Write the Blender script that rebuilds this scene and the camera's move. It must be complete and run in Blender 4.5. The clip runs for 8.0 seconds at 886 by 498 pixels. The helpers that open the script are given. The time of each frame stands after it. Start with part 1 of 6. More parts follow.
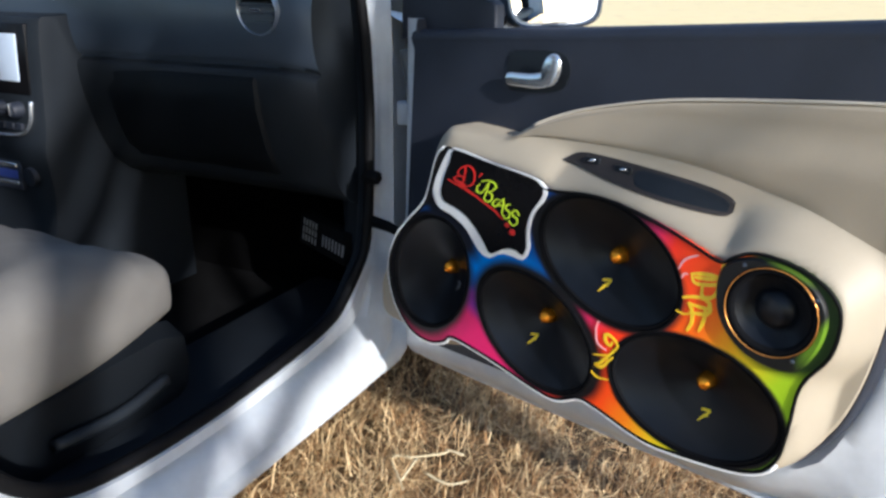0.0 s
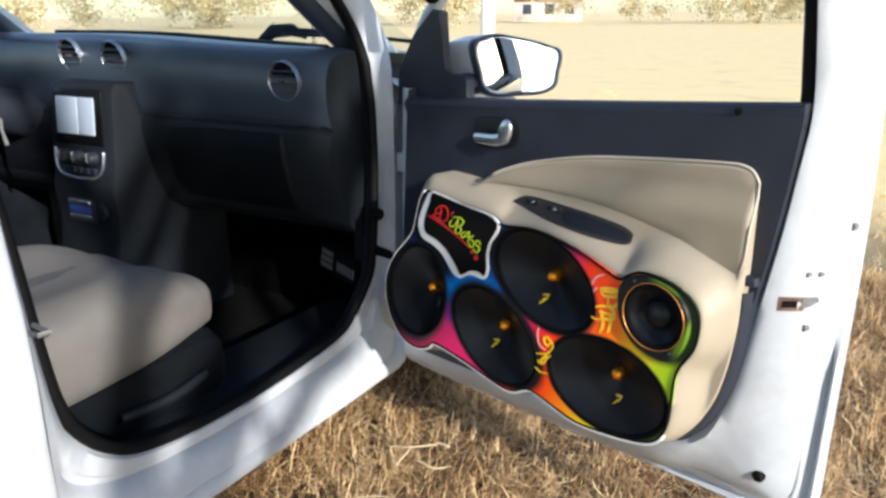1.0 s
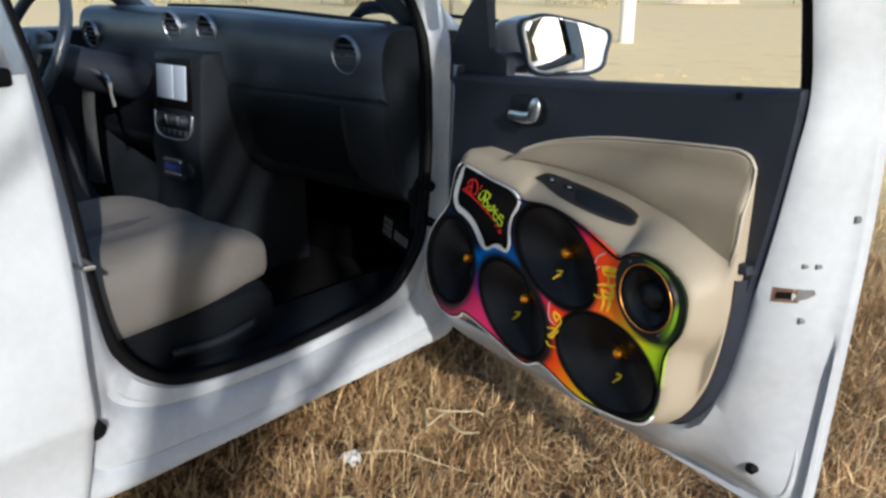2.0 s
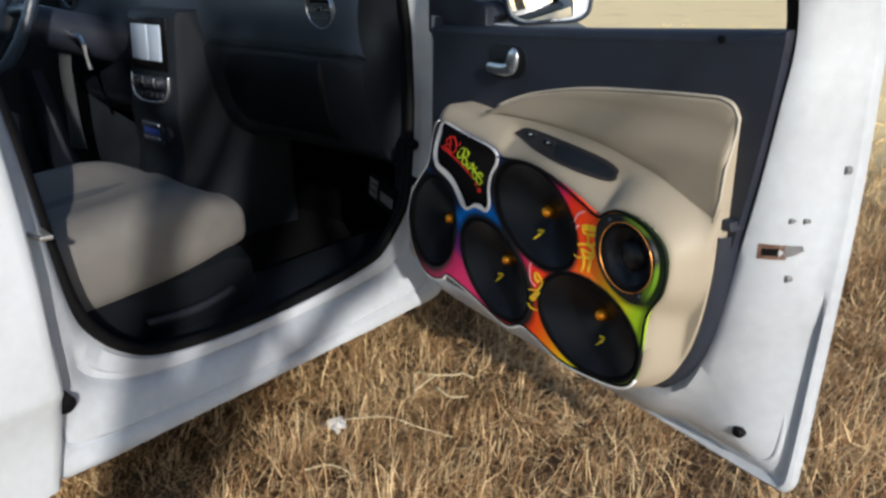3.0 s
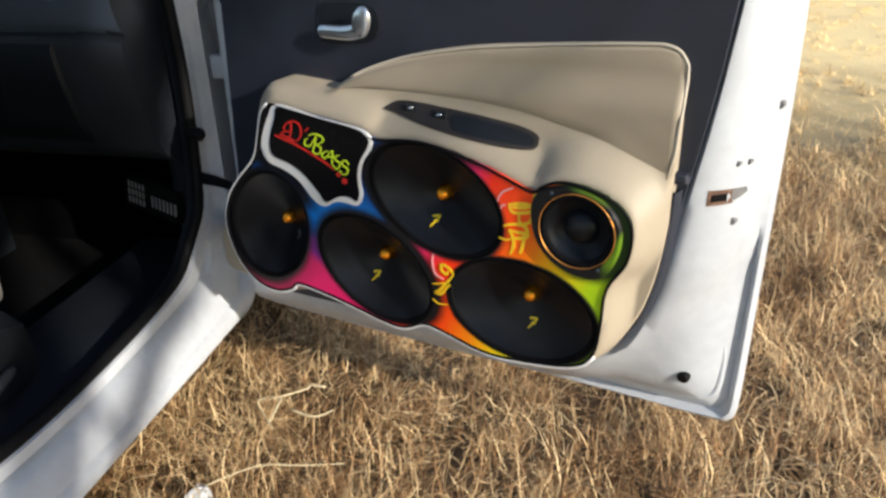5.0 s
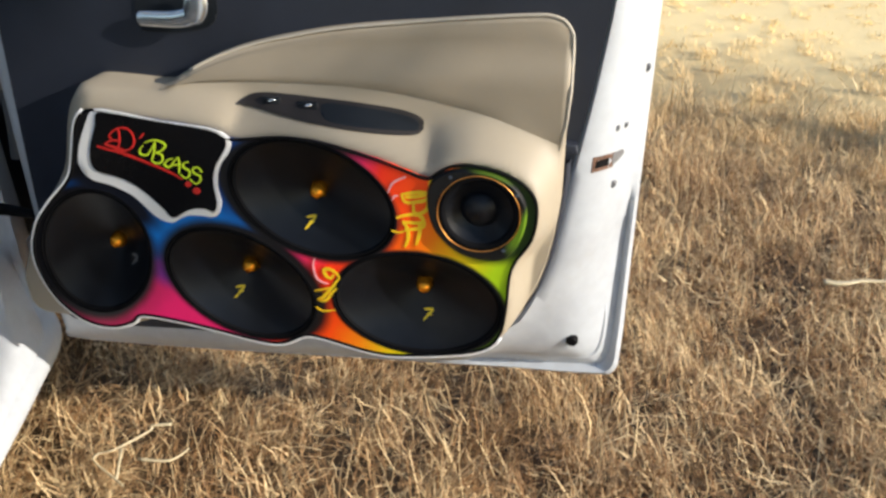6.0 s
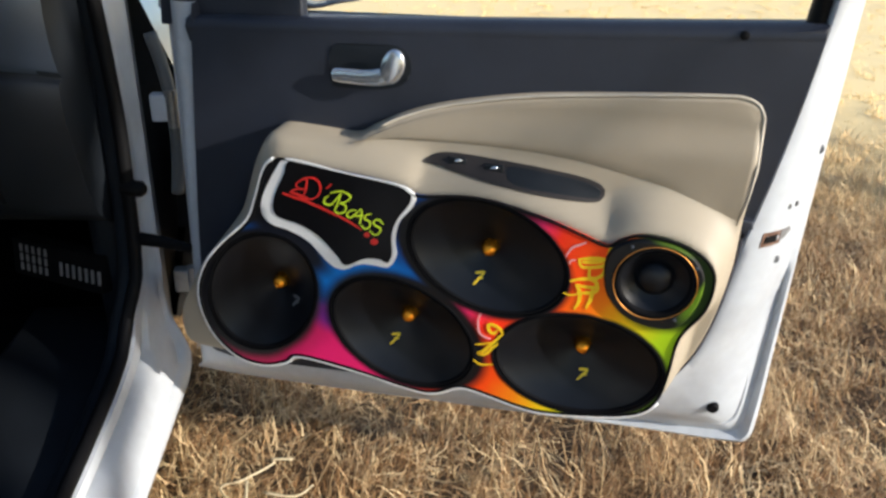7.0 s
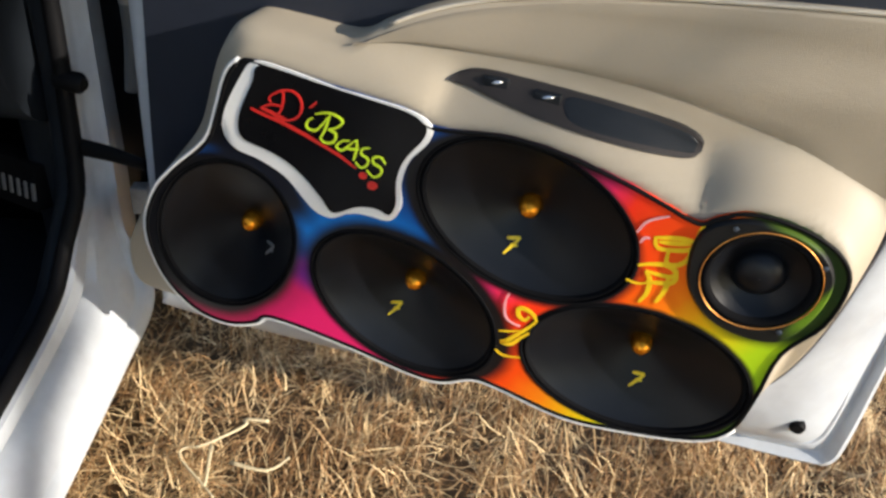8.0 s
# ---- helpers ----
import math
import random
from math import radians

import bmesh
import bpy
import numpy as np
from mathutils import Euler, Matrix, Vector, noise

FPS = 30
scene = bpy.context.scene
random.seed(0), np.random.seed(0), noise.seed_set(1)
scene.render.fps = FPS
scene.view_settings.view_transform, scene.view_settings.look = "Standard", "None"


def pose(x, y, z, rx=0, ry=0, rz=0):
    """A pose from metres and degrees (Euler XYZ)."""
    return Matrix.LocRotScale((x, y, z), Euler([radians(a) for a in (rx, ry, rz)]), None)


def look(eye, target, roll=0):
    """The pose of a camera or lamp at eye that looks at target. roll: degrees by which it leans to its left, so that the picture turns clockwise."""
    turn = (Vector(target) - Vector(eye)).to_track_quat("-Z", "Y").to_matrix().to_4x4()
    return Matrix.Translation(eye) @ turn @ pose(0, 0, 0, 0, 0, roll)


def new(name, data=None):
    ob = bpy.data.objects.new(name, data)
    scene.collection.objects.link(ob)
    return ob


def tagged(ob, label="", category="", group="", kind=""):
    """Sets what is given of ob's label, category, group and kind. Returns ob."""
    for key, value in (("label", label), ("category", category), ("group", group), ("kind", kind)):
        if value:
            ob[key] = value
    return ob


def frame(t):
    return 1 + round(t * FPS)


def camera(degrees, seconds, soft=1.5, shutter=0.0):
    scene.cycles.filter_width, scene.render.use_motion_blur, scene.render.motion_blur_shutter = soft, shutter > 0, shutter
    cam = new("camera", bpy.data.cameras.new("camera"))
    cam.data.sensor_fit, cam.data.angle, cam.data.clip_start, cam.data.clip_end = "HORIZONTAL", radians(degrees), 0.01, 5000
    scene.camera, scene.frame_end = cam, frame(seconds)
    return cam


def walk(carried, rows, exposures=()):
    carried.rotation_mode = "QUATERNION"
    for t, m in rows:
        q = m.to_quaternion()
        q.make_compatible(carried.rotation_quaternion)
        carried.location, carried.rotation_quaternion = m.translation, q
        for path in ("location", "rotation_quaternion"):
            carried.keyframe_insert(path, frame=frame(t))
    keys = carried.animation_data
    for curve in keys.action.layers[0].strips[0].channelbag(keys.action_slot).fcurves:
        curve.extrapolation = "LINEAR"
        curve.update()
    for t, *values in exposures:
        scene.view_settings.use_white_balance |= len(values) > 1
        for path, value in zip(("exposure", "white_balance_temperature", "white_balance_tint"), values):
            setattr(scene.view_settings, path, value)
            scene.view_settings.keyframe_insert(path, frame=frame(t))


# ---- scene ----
from mathutils.bvhtree import BVHTree

cam = camera(60.3, 8.0, soft=2.75)
METRES, EYE, TILT, LEAN, TURN = 1.8, 0.93, -19.8, 0.0, 44.8
ROWS = [
    (0.0, 0.0, 0.0, 0.0, 0.0, 0.0, -0.0),
    (0.5, 0.0356, -0.0559, -0.0103, 1.47, 1.2, -1.41),
    (1.0, 0.0601, -0.1668, -0.0139, 2.84, 2.65, -0.47),
    (2.5, 0.2026, -0.1653, -0.016, 15.7, -1.11, -5.98),
    (3.0, 0.1977, -0.1481, -0.0168, 13.29, -2.33, -3.44),
    (3.5, 0.1388, -0.1324, -0.0098, 6.69, -1.76, -1.61),
    (4.0, 0.0689, -0.1198, 0.0002, -1.82, -2.47, 0.07),
    (5.5, -0.0428, 0.0017, 0.0442, -21.24, -10.26, 10.03),
    (6.0, -0.0884, 0.04, 0.0535, -33.37, -12.43, 11.65),
    (6.5, -0.1431, 0.0575, 0.0692, -38.51, -13.17, 11.51),
    (7.0, -0.1831, 0.0878, 0.0977, -31.24, -9.89, 8.4),
    (7.5, -0.146, 0.1696, 0.1105, -30.21, -13.03, 6.97),
    (8.0, -0.0979, 0.2232, 0.1003, -28.15, -17.2, 4.38),
]
walk(cam, [(t, pose(0, 0, EYE, TILT, LEAN, TURN) @ pose(METRES * x, METRES * y, METRES * z, 90 + pitch, roll, yaw)) for t, x, y, z, yaw, pitch, roll in ROWS],
     exposures=[(0.0, 0.6, 5700, 10), (0.5, 0.74, 5850, 10), (1.0, 0.52, 6000, 10), (2.5, -0.10, 6000, 10), (3.5, 0.02, 6150, 10), (4.2, 0.25, 6300, 10), (5.5, 0.42, 6450, 10), (6.5, 0.50, 6350, 10), (7.5, 0.54, 6150, 10), (8.0, 0.68, 6500, 10)])

# ---- light: low sun from behind the camera's right, clear sky ----
TO_SUN = Vector((1.0, -0.20, 0.40)).normalized()
sun = new("sun", bpy.data.lights.new("sun", "SUN"))
sun.data.energy, sun.data.angle, sun.data.color = 4.8, radians(0.6), (1.0, 0.91, 0.79)
sun.matrix_world = look(TO_SUN * 40, (0, 0, 0))
world = bpy.data.worlds.new("sky")
scene.world = world
world.use_nodes = True
wn = world.node_tree.nodes
sky = wn.new("ShaderNodeTexSky")
sky.sky_type, sky.sun_disc = "NISHITA", False
sky.sun_elevation = math.asin(TO_SUN.z)
sky.sun_rotation = math.atan2(TO_SUN.x, TO_SUN.y)
sky.dust_density = 0.6
world.node_tree.links.new(sky.outputs[0], wn["Background"].inputs[0])
wn["Background"].inputs[1].default_value = 0.15


# ---- materials ----
def material(name, color, rough=0.5, metal=0.0, vary=0.12, scale=9.0, fine=140.0, bump=0.1, coat=0.0, spec=0.5, dirt=None):
    """A surface with two scales of colour variation and a fine relief, in metres."""
    m = bpy.data.materials.new(name)
    m.use_nodes = True
    n, l = m.node_tree.nodes, m.node_tree.links
    b = n["Principled BSDF"]
    tc = n.new("ShaderNodeTexCoord")
    big, small = n.new("ShaderNodeTexNoise"), n.new("ShaderNodeTexNoise")
    big.inputs["Scale"].default_value, small.inputs["Scale"].default_value = scale, fine
    big.inputs["Detail"].default_value, small.inputs["Detail"].default_value = 5, 3
    l.new(tc.outputs["Object"], big.inputs["Vector"])
    l.new(tc.outputs["Object"], small.inputs["Vector"])
    add = n.new("ShaderNodeMath")
    add.operation = "MULTIPLY_ADD"
    l.new(small.outputs["Fac"], add.inputs[0])
    add.inputs[1].default_value = 0.45
    l.new(big.outputs["Fac"], add.inputs[2])
    ramp = n.new("ShaderNodeValToRGB")
    lo = [max(0, c * (1 - vary)) for c in color]
    hi = [min(1, c * (1 + vary)) for c in color]
    if dirt:
        lo = dirt
    ramp.color_ramp.elements[0].position, ramp.color_ramp.elements[1].position = 0.45, 0.98
    ramp.color_ramp.elements[0].color, ramp.color_ramp.elements[1].color = (*lo, 1), (*hi, 1)
    l.new(add.outputs[0], ramp.inputs["Fac"])
    l.new(ramp.outputs["Color"], b.inputs["Base Color"])
    b.inputs["Roughness"].default_value, b.inputs["Metallic"].default_value = rough, metal
    b.inputs["Coat Weight"].default_value = coat
    b.inputs["Coat Roughness"].default_value = 0.08
    b.inputs["Specular IOR Level"].default_value = spec
    if bump:
        bp = n.new("ShaderNodeBump")
        bp.inputs["Strength"].default_value, bp.inputs["Distance"].default_value = bump, 0.002
        l.new(small.outputs["Fac"], bp.inputs["Height"])
        l.new(bp.outputs["Normal"], b.inputs["Normal"])
    return m


def glass(name, tint=(0.93, 0.96, 0.95)):
    m = bpy.data.materials.new(name)
    m.use_nodes = True
    n, l = m.node_tree.nodes, m.node_tree.links
    clear, gloss, mix, fres = n.new("ShaderNodeBsdfTransparent"), n.new("ShaderNodeBsdfGlossy"), n.new("ShaderNodeMixShader"), n.new("ShaderNodeLayerWeight")
    clear.inputs[0].default_value = (*tint, 1)
    gloss.inputs["Roughness"].default_value = 0.03
    fres.inputs["Blend"].default_value = 0.5
    power, scale = n.new("ShaderNodeMath"), n.new("ShaderNodeMath")
    power.operation, scale.operation = "POWER", "MULTIPLY_ADD"
    l.new(fres.outputs["Facing"], power.inputs[0])
    power.inputs[1].default_value = 5.0
    l.new(power.outputs[0], scale.inputs[0])
    scale.inputs[1].default_value, scale.inputs[2].default_value = 0.9, 0.05
    l.new(scale.outputs[0], mix.inputs[0])
    l.new(clear.outputs[0], mix.inputs[1])
    l.new(gloss.outputs[0], mix.inputs[2])
    l.new(mix.outputs[0], n["Material Output"].inputs["Surface"])
    return m


WHITE = material("white_car_paint", (0.58, 0.615, 0.655), 0.28, vary=0.03, scale=5, fine=60, bump=0.015, coat=0.6, dirt=(0.51, 0.535, 0.565))
DUSTY = material("dusty_white_paint", (0.52, 0.555, 0.595), 0.36, vary=0.03, scale=5, fine=55, bump=0.03, coat=0.3, dirt=(0.41, 0.43, 0.465))
TRIM = material("dark_grey_grained_plastic", (0.019, 0.023, 0.035), 0.5, vary=0.18, scale=14, fine=700, bump=0.22, spec=0.4)
# on the dashboard DASH carries the sky's light, LOWDASH the shade beneath
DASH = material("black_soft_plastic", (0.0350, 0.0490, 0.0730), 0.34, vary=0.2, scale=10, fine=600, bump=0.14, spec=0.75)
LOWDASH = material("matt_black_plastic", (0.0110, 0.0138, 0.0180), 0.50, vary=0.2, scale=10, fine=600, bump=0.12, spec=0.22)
RUBBER = material("black_rubber_seal", (0.0045, 0.0045, 0.0052), 0.6, vary=0.25, scale=20, fine=200, bump=0.15, spec=0.12)
CARPET = material("black_carpet", (0.004, 0.004, 0.0045), 0.95, vary=0.4, scale=30, fine=900, bump=0.6, spec=0.1)
BEIGE = material("beige_leatherette", (0.375, 0.322, 0.243), 0.5, vary=0.06, scale=6, fine=800, bump=0.16, spec=0.35)
SEATFAB = material("beige_seat_fabric", (0.155, 0.146, 0.135), 0.8, vary=0.12, scale=12, fine=900, bump=0.4, spec=0.2)
# seat fabric greyed and darkened to hold the shade on the cushion top
SEATSHADE = material("shaded_seat_fabric", (0.102, 0.103, 0.106), 0.9, vary=0.15, scale=14, fine=900, bump=0.4, spec=0.15)
# beige taken darker: holds the shade on the upper door panel
INSERT = material("shaded_beige_insert", (0.290, 0.245, 0.180), 0.75, vary=0.08, scale=8, fine=900, bump=0.3, spec=0.25)
SWITCH = material("brown_black_plastic", (0.026, 0.022, 0.021), 0.6, vary=0.2, scale=20, fine=500, bump=0.15, spec=0.3)
WELT = material("pale_beige_piping", (0.47, 0.425, 0.35), 0.5, vary=0.05, scale=20, fine=300, bump=0.1)
CONE = material("black_speaker_cone", (0.0042, 0.0052, 0.0076), 0.36, vary=0.25, scale=25, fine=500, bump=0.08, spec=0.25)
SURROUND = material("black_rubber_surround", (0.0034, 0.0036, 0.0046), 0.85, vary=0.2, scale=25, fine=300, bump=0.1, spec=0.10)
GLOSSBLACK = material("gloss_black_acrylic", (0.005, 0.005, 0.006), 0.22, vary=0.2, scale=10, fine=100, bump=0.0, spec=0.15)
AMBER = material("amber_anodised_metal", (1.0, 0.36, 0.020), 0.24, metal=0.85, vary=0.05, scale=50, fine=300, bump=0.03)
YELLOW = material("yellow_paint", (0.85, 0.62, 0.01), 0.4, vary=0.08, scale=40, fine=300, bump=0.05)
LEMON = material("lemon_airbrush_paint", (0.95, 0.60, 0.015), 0.3, vary=0.10, scale=60, fine=300, bump=0.03)
PINKLINE = material("pale_pink_airbrush_paint", (0.85, 0.40, 0.42), 0.3, vary=0.10, scale=60, fine=300, bump=0.03)
RED = material("red_paint", (0.66, 0.025, 0.02), 0.35, vary=0.1, scale=60, fine=300, bump=0.04)
LIME = material("lime_yellow_paint", (0.62, 0.83, 0.03), 0.35, vary=0.1, scale=60, fine=300, bump=0.04)
WHITEPVC = material("white_plastic_edging", (0.82, 0.82, 0.81), 0.35, vary=0.03, scale=30, fine=200, bump=0.03)
SILVER = material("silver_painted_plastic", (0.66, 0.70, 0.75), 0.22, metal=0.9, vary=0.06, scale=30, fine=300, bump=0.04)
CHROME = material("chrome", (0.85, 0.86, 0.87), 0.12, metal=1.0, vary=0.03, scale=30, fine=200, bump=0.0)
STEEL = material("bare_hinge_steel", (0.30, 0.29, 0.28), 0.45, metal=0.8, vary=0.2, scale=60, fine=300, bump=0.15)
BRASS = material("latch_brass_steel", (0.17, 0.095, 0.065), 0.55, metal=0.3, vary=0.3, scale=80, fine=300, bump=0.2)
COPPER = material("copper_ring", (0.75, 0.33, 0.08), 0.35, metal=0.6, vary=0.1, scale=60, fine=300, bump=0.03)
SCREEN = material("sky_toned_screen", (0.46, 0.54, 0.66), 0.18, vary=0.03, scale=20, fine=100, bump=0.0)
PAPER = material("crumpled_white_paper", (0.88, 0.88, 0.87), 0.85, vary=0.05, scale=40, fine=300, bump=0.3)
SCREW = material("grey_screw", (0.16, 0.16, 0.165), 0.5, vary=0.2, scale=60, fine=300, bump=0.05)
GREYPL = material("pale_grey_plastic", (0.10, 0.105, 0.11), 0.55, vary=0.1, scale=20, fine=500, bump=0.1)
VENTRING = material("satin_grey_metal", (0.40, 0.44, 0.50), 0.32, metal=0.85, vary=0.1, scale=30, fine=300, bump=0.03)
PALEBAR = material("pale_grey_print", (0.17, 0.17, 0.175), 0.5, vary=0.1, scale=60, fine=300, bump=0.0)
BLUEPAINT = material("blue_key_fob", (0.03, 0.05, 0.22), 0.4, vary=0.1, scale=60, fine=300, bump=0.0)
BARK = material("pale_bark", (0.20, 0.165, 0.125), 0.9, vary=0.35, scale=8, fine=60, bump=0.7)
TYRE = material("tyre_rubber", (0.02, 0.02, 0.02), 0.8, vary=0.2, scale=20, fine=200, bump=0.3)
WHITEWASH = material("whitewashed_post", (0.76, 0.75, 0.72), 0.8, vary=0.06, scale=3, fine=40, bump=0.3)
ROOFTILE = material("terracotta_roof", (0.42, 0.17, 0.10), 0.85, vary=0.2, scale=2, fine=20, bump=0.4)
PLASTER = material("pale_plaster", (0.62, 0.57, 0.50), 0.85, vary=0.08, scale=1, fine=12, bump=0.2)
GLASS = glass("clear_glass")
MIRROR = bpy.data.materials.new("mirror_glass")
MIRROR.use_nodes = True
mb = MIRROR.node_tree.nodes["Principled BSDF"]
mb.inputs["Base Color"].default_value = (0.86, 0.88, 0.89, 1)
mb.inputs["Metallic"].default_value, mb.inputs["Roughness"].default_value = 1.0, 0.02


def airbrush():
    """Airbrushed lacquer: a blue field, then magenta, orange, yellow and green, with black sprayed round the cut-outs."""
    m = bpy.data.materials.new("rainbow_airbrushed_lacquer")
    m.use_nodes = True
    n, l = m.node_tree.nodes, m.node_tree.links
    b = n["Principled BSDF"]
    tc, sep, nz = n.new("ShaderNodeTexCoord"), n.new("ShaderNodeSeparateXYZ"), n.new("ShaderNodeTexNoise")
    l.new(tc.outputs["Object"], sep.inputs[0])
    l.new(tc.outputs["Object"], nz.inputs["Vector"])
    nz.inputs["Scale"].default_value, nz.inputs["Detail"].default_value = 14, 4
    d = n.new("ShaderNodeMath")
    d.operation = "MULTIPLY_ADD"
    l.new(sep.outputs["Z"], d.inputs[0])
    d.inputs[1].default_value = -0.6
    l.new(sep.outputs["X"], d.inputs[2])
    w = n.new("ShaderNodeMath")
    w.operation = "MULTIPLY_ADD"
    l.new(nz.outputs["Fac"], w.inputs[0])
    w.inputs[1].default_value = 0.06
    l.new(d.outputs[0], w.inputs[2])

    def spread(value, lo, hi, a, c):
        r = n.new("ShaderNodeMapRange")
        r.interpolation_type = "SMOOTHSTEP"
        for k, v in (("From Min", lo), ("From Max", hi), ("To Min", a), ("To Max", c)):
            r.inputs[k].default_value = v
        l.new(value, r.inputs["Value"])
        return r.outputs[0]

    def oval(cx, cz, a, c, deg):
        mp, ln, ad = n.new("ShaderNodeMapping"), n.new("ShaderNodeVectorMath"), n.new("ShaderNodeMath")
        mp.vector_type, ln.operation, ad.operation = "TEXTURE", "LENGTH", "MULTIPLY_ADD"
        mp.inputs["Location"].default_value = (cx, 0.8065, cz)
        mp.inputs["Rotation"].default_value = (0, radians(-deg), 0)
        mp.inputs["Scale"].default_value = (a, 1, c)
        l.new(tc.outputs["Object"], mp.inputs["Vector"])
        l.new(mp.outputs[0], ln.inputs[0])
        l.new(nz.outputs["Fac"], ad.inputs[0])
        ad.inputs[1].default_value = 0.10
        l.new(ln.outputs["Value"], ad.inputs[2])
        return ad.outputs[0]

    mr = n.new("ShaderNodeMapRange")
    mr.inputs["From Min"].default_value, mr.inputs["From Max"].default_value = -1.0, -0.45
    l.new(w.outputs[0], mr.inputs["Value"])
    r = n.new("ShaderNodeValToRGB")
    stops = [(0.0, (0.45, 0.010, 0.08)), (0.10, (0.78, 0.012, 0.15)), (0.39, (0.85, 0.02, 0.15)), (0.455, (1.0, 0.035, 0.008)), (0.56, (1.0, 0.080, 0.003)),
             (0.66, (1.0, 0.25, 0.004)), (0.745, (0.90, 0.62, 0.006)), (0.86, (0.45, 0.68, 0.01)), (1.0, (0.14, 0.32, 0.01))]
    r.color_ramp.elements[0].position, r.color_ramp.elements[0].color = stops[0][0], (*stops[0][1], 1)
    r.color_ramp.elements[1].position, r.color_ramp.elements[1].color = stops[-1][0], (*stops[-1][1], 1)
    for p, c in stops[1:-1]:
        e = r.color_ramp.elements.new(p)
        e.color = (*c, 1)
    l.new(mr.outputs[0], r.inputs["Fac"])
    col = r.outputs["Color"]
    layers = [(oval(-0.70, 0.60, 0.19, 0.135, 0), 0.98, 1.20, (0.0, 0.060, 0.27)), (oval(-0.69, 0.525, 0.12, 0.045, -8), 0.6, 1.3, (0.0, 0.17, 0.60)), (oval(-0.856, 0.585, 0.02, 0.02, 0), 0.6, 1.5, (0.0, 0.12, 0.50)), (oval(-0.725, 0.452, 0.035, 0.028, 0), 0.3, 1.3, (0.16, 0.015, 0.24)),
              (oval(-0.268, 0.582, 0.072, 0.074, 0), 0.95, 1.2, (0.012, 0.035, 0.005))]
    for cx, cz, a, c, deg, hi in ((-0.838, 0.470, 0.108, 0.087, 62, 1.24), (-0.612, 0.443, 0.117, 0.083, -25, 1.22), (-0.508, 0.578, 0.118, 0.081, -19.5, 1.15), (-0.367, 0.432, 0.119, 0.082, -2, 1.10)):
        layers.append((oval(cx, cz, a, c, deg), 1.04, hi, (0.004, 0.004, 0.006)))
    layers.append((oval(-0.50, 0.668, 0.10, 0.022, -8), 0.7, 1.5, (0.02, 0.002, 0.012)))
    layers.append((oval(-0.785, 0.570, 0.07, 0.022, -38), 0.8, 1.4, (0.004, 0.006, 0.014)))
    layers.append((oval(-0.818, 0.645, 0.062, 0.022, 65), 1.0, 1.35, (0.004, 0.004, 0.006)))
    for dist, lo, hi, c in layers:
        mix = n.new("ShaderNodeMix")
        mix.data_type = "RGBA"
        l.new(spread(dist, lo, hi, 1, 0), mix.inputs[0])
        l.new(col, mix.inputs[6])
        mix.inputs[7].default_value = (*c, 1)
        col = mix.outputs[2]
    l.new(col, b.inputs["Base Color"])
    b.inputs["Roughness"].default_value, b.inputs["Specular IOR Level"].default_value = 0.42, 0.3
    return m


AIRBRUSH = airbrush()


def sprayed_bezel():
    """Black bezel with soft green airbrush mist along its outer side."""
    m = material("green_misted_black_plastic", (0.0045, 0.005, 0.006), 0.5, vary=0.2, scale=25, fine=300, bump=0.08, spec=0.3)
    n, l = m.node_tree.nodes, m.node_tree.links
    b = n["Principled BSDF"]
    col = b.inputs["Base Color"].links[0].from_socket
    tc = n.new("ShaderNodeTexCoord")
    for cx, cz, a, c, deg, tint in ((-0.232, 0.560, 0.042, 0.011, 66, (0.11, 0.21, 0.010)), (-0.268, 0.632, 0.042, 0.010, -17, (0.055, 0.10, 0.008))):
        mp, ln, mr, mix = n.new("ShaderNodeMapping"), n.new("ShaderNodeVectorMath"), n.new("ShaderNodeMapRange"), n.new("ShaderNodeMix")
        mp.vector_type, ln.operation, mr.interpolation_type, mix.data_type = "TEXTURE", "LENGTH", "SMOOTHSTEP", "RGBA"
        mp.inputs["Location"].default_value, mp.inputs["Rotation"].default_value, mp.inputs["Scale"].default_value = (cx, 0.803, cz), (0, radians(-deg), 0), (a, 1, c)
        l.new(tc.outputs["Object"], mp.inputs["Vector"])
        l.new(mp.outputs[0], ln.inputs[0])
        for key, v in (("From Min", 0.35), ("From Max", 1.15), ("To Min", 1), ("To Max", 0)):
            mr.inputs[key].default_value = v
        l.new(ln.outputs["Value"], mr.inputs["Value"])
        l.new(mr.outputs[0], mix.inputs[0])
        l.new(col, mix.inputs[6])
        mix.inputs[7].default_value = (*tint, 1)
        col = mix.outputs[2]
    l.new(col, b.inputs["Base Color"])
    return m


BEZEL = sprayed_bezel()


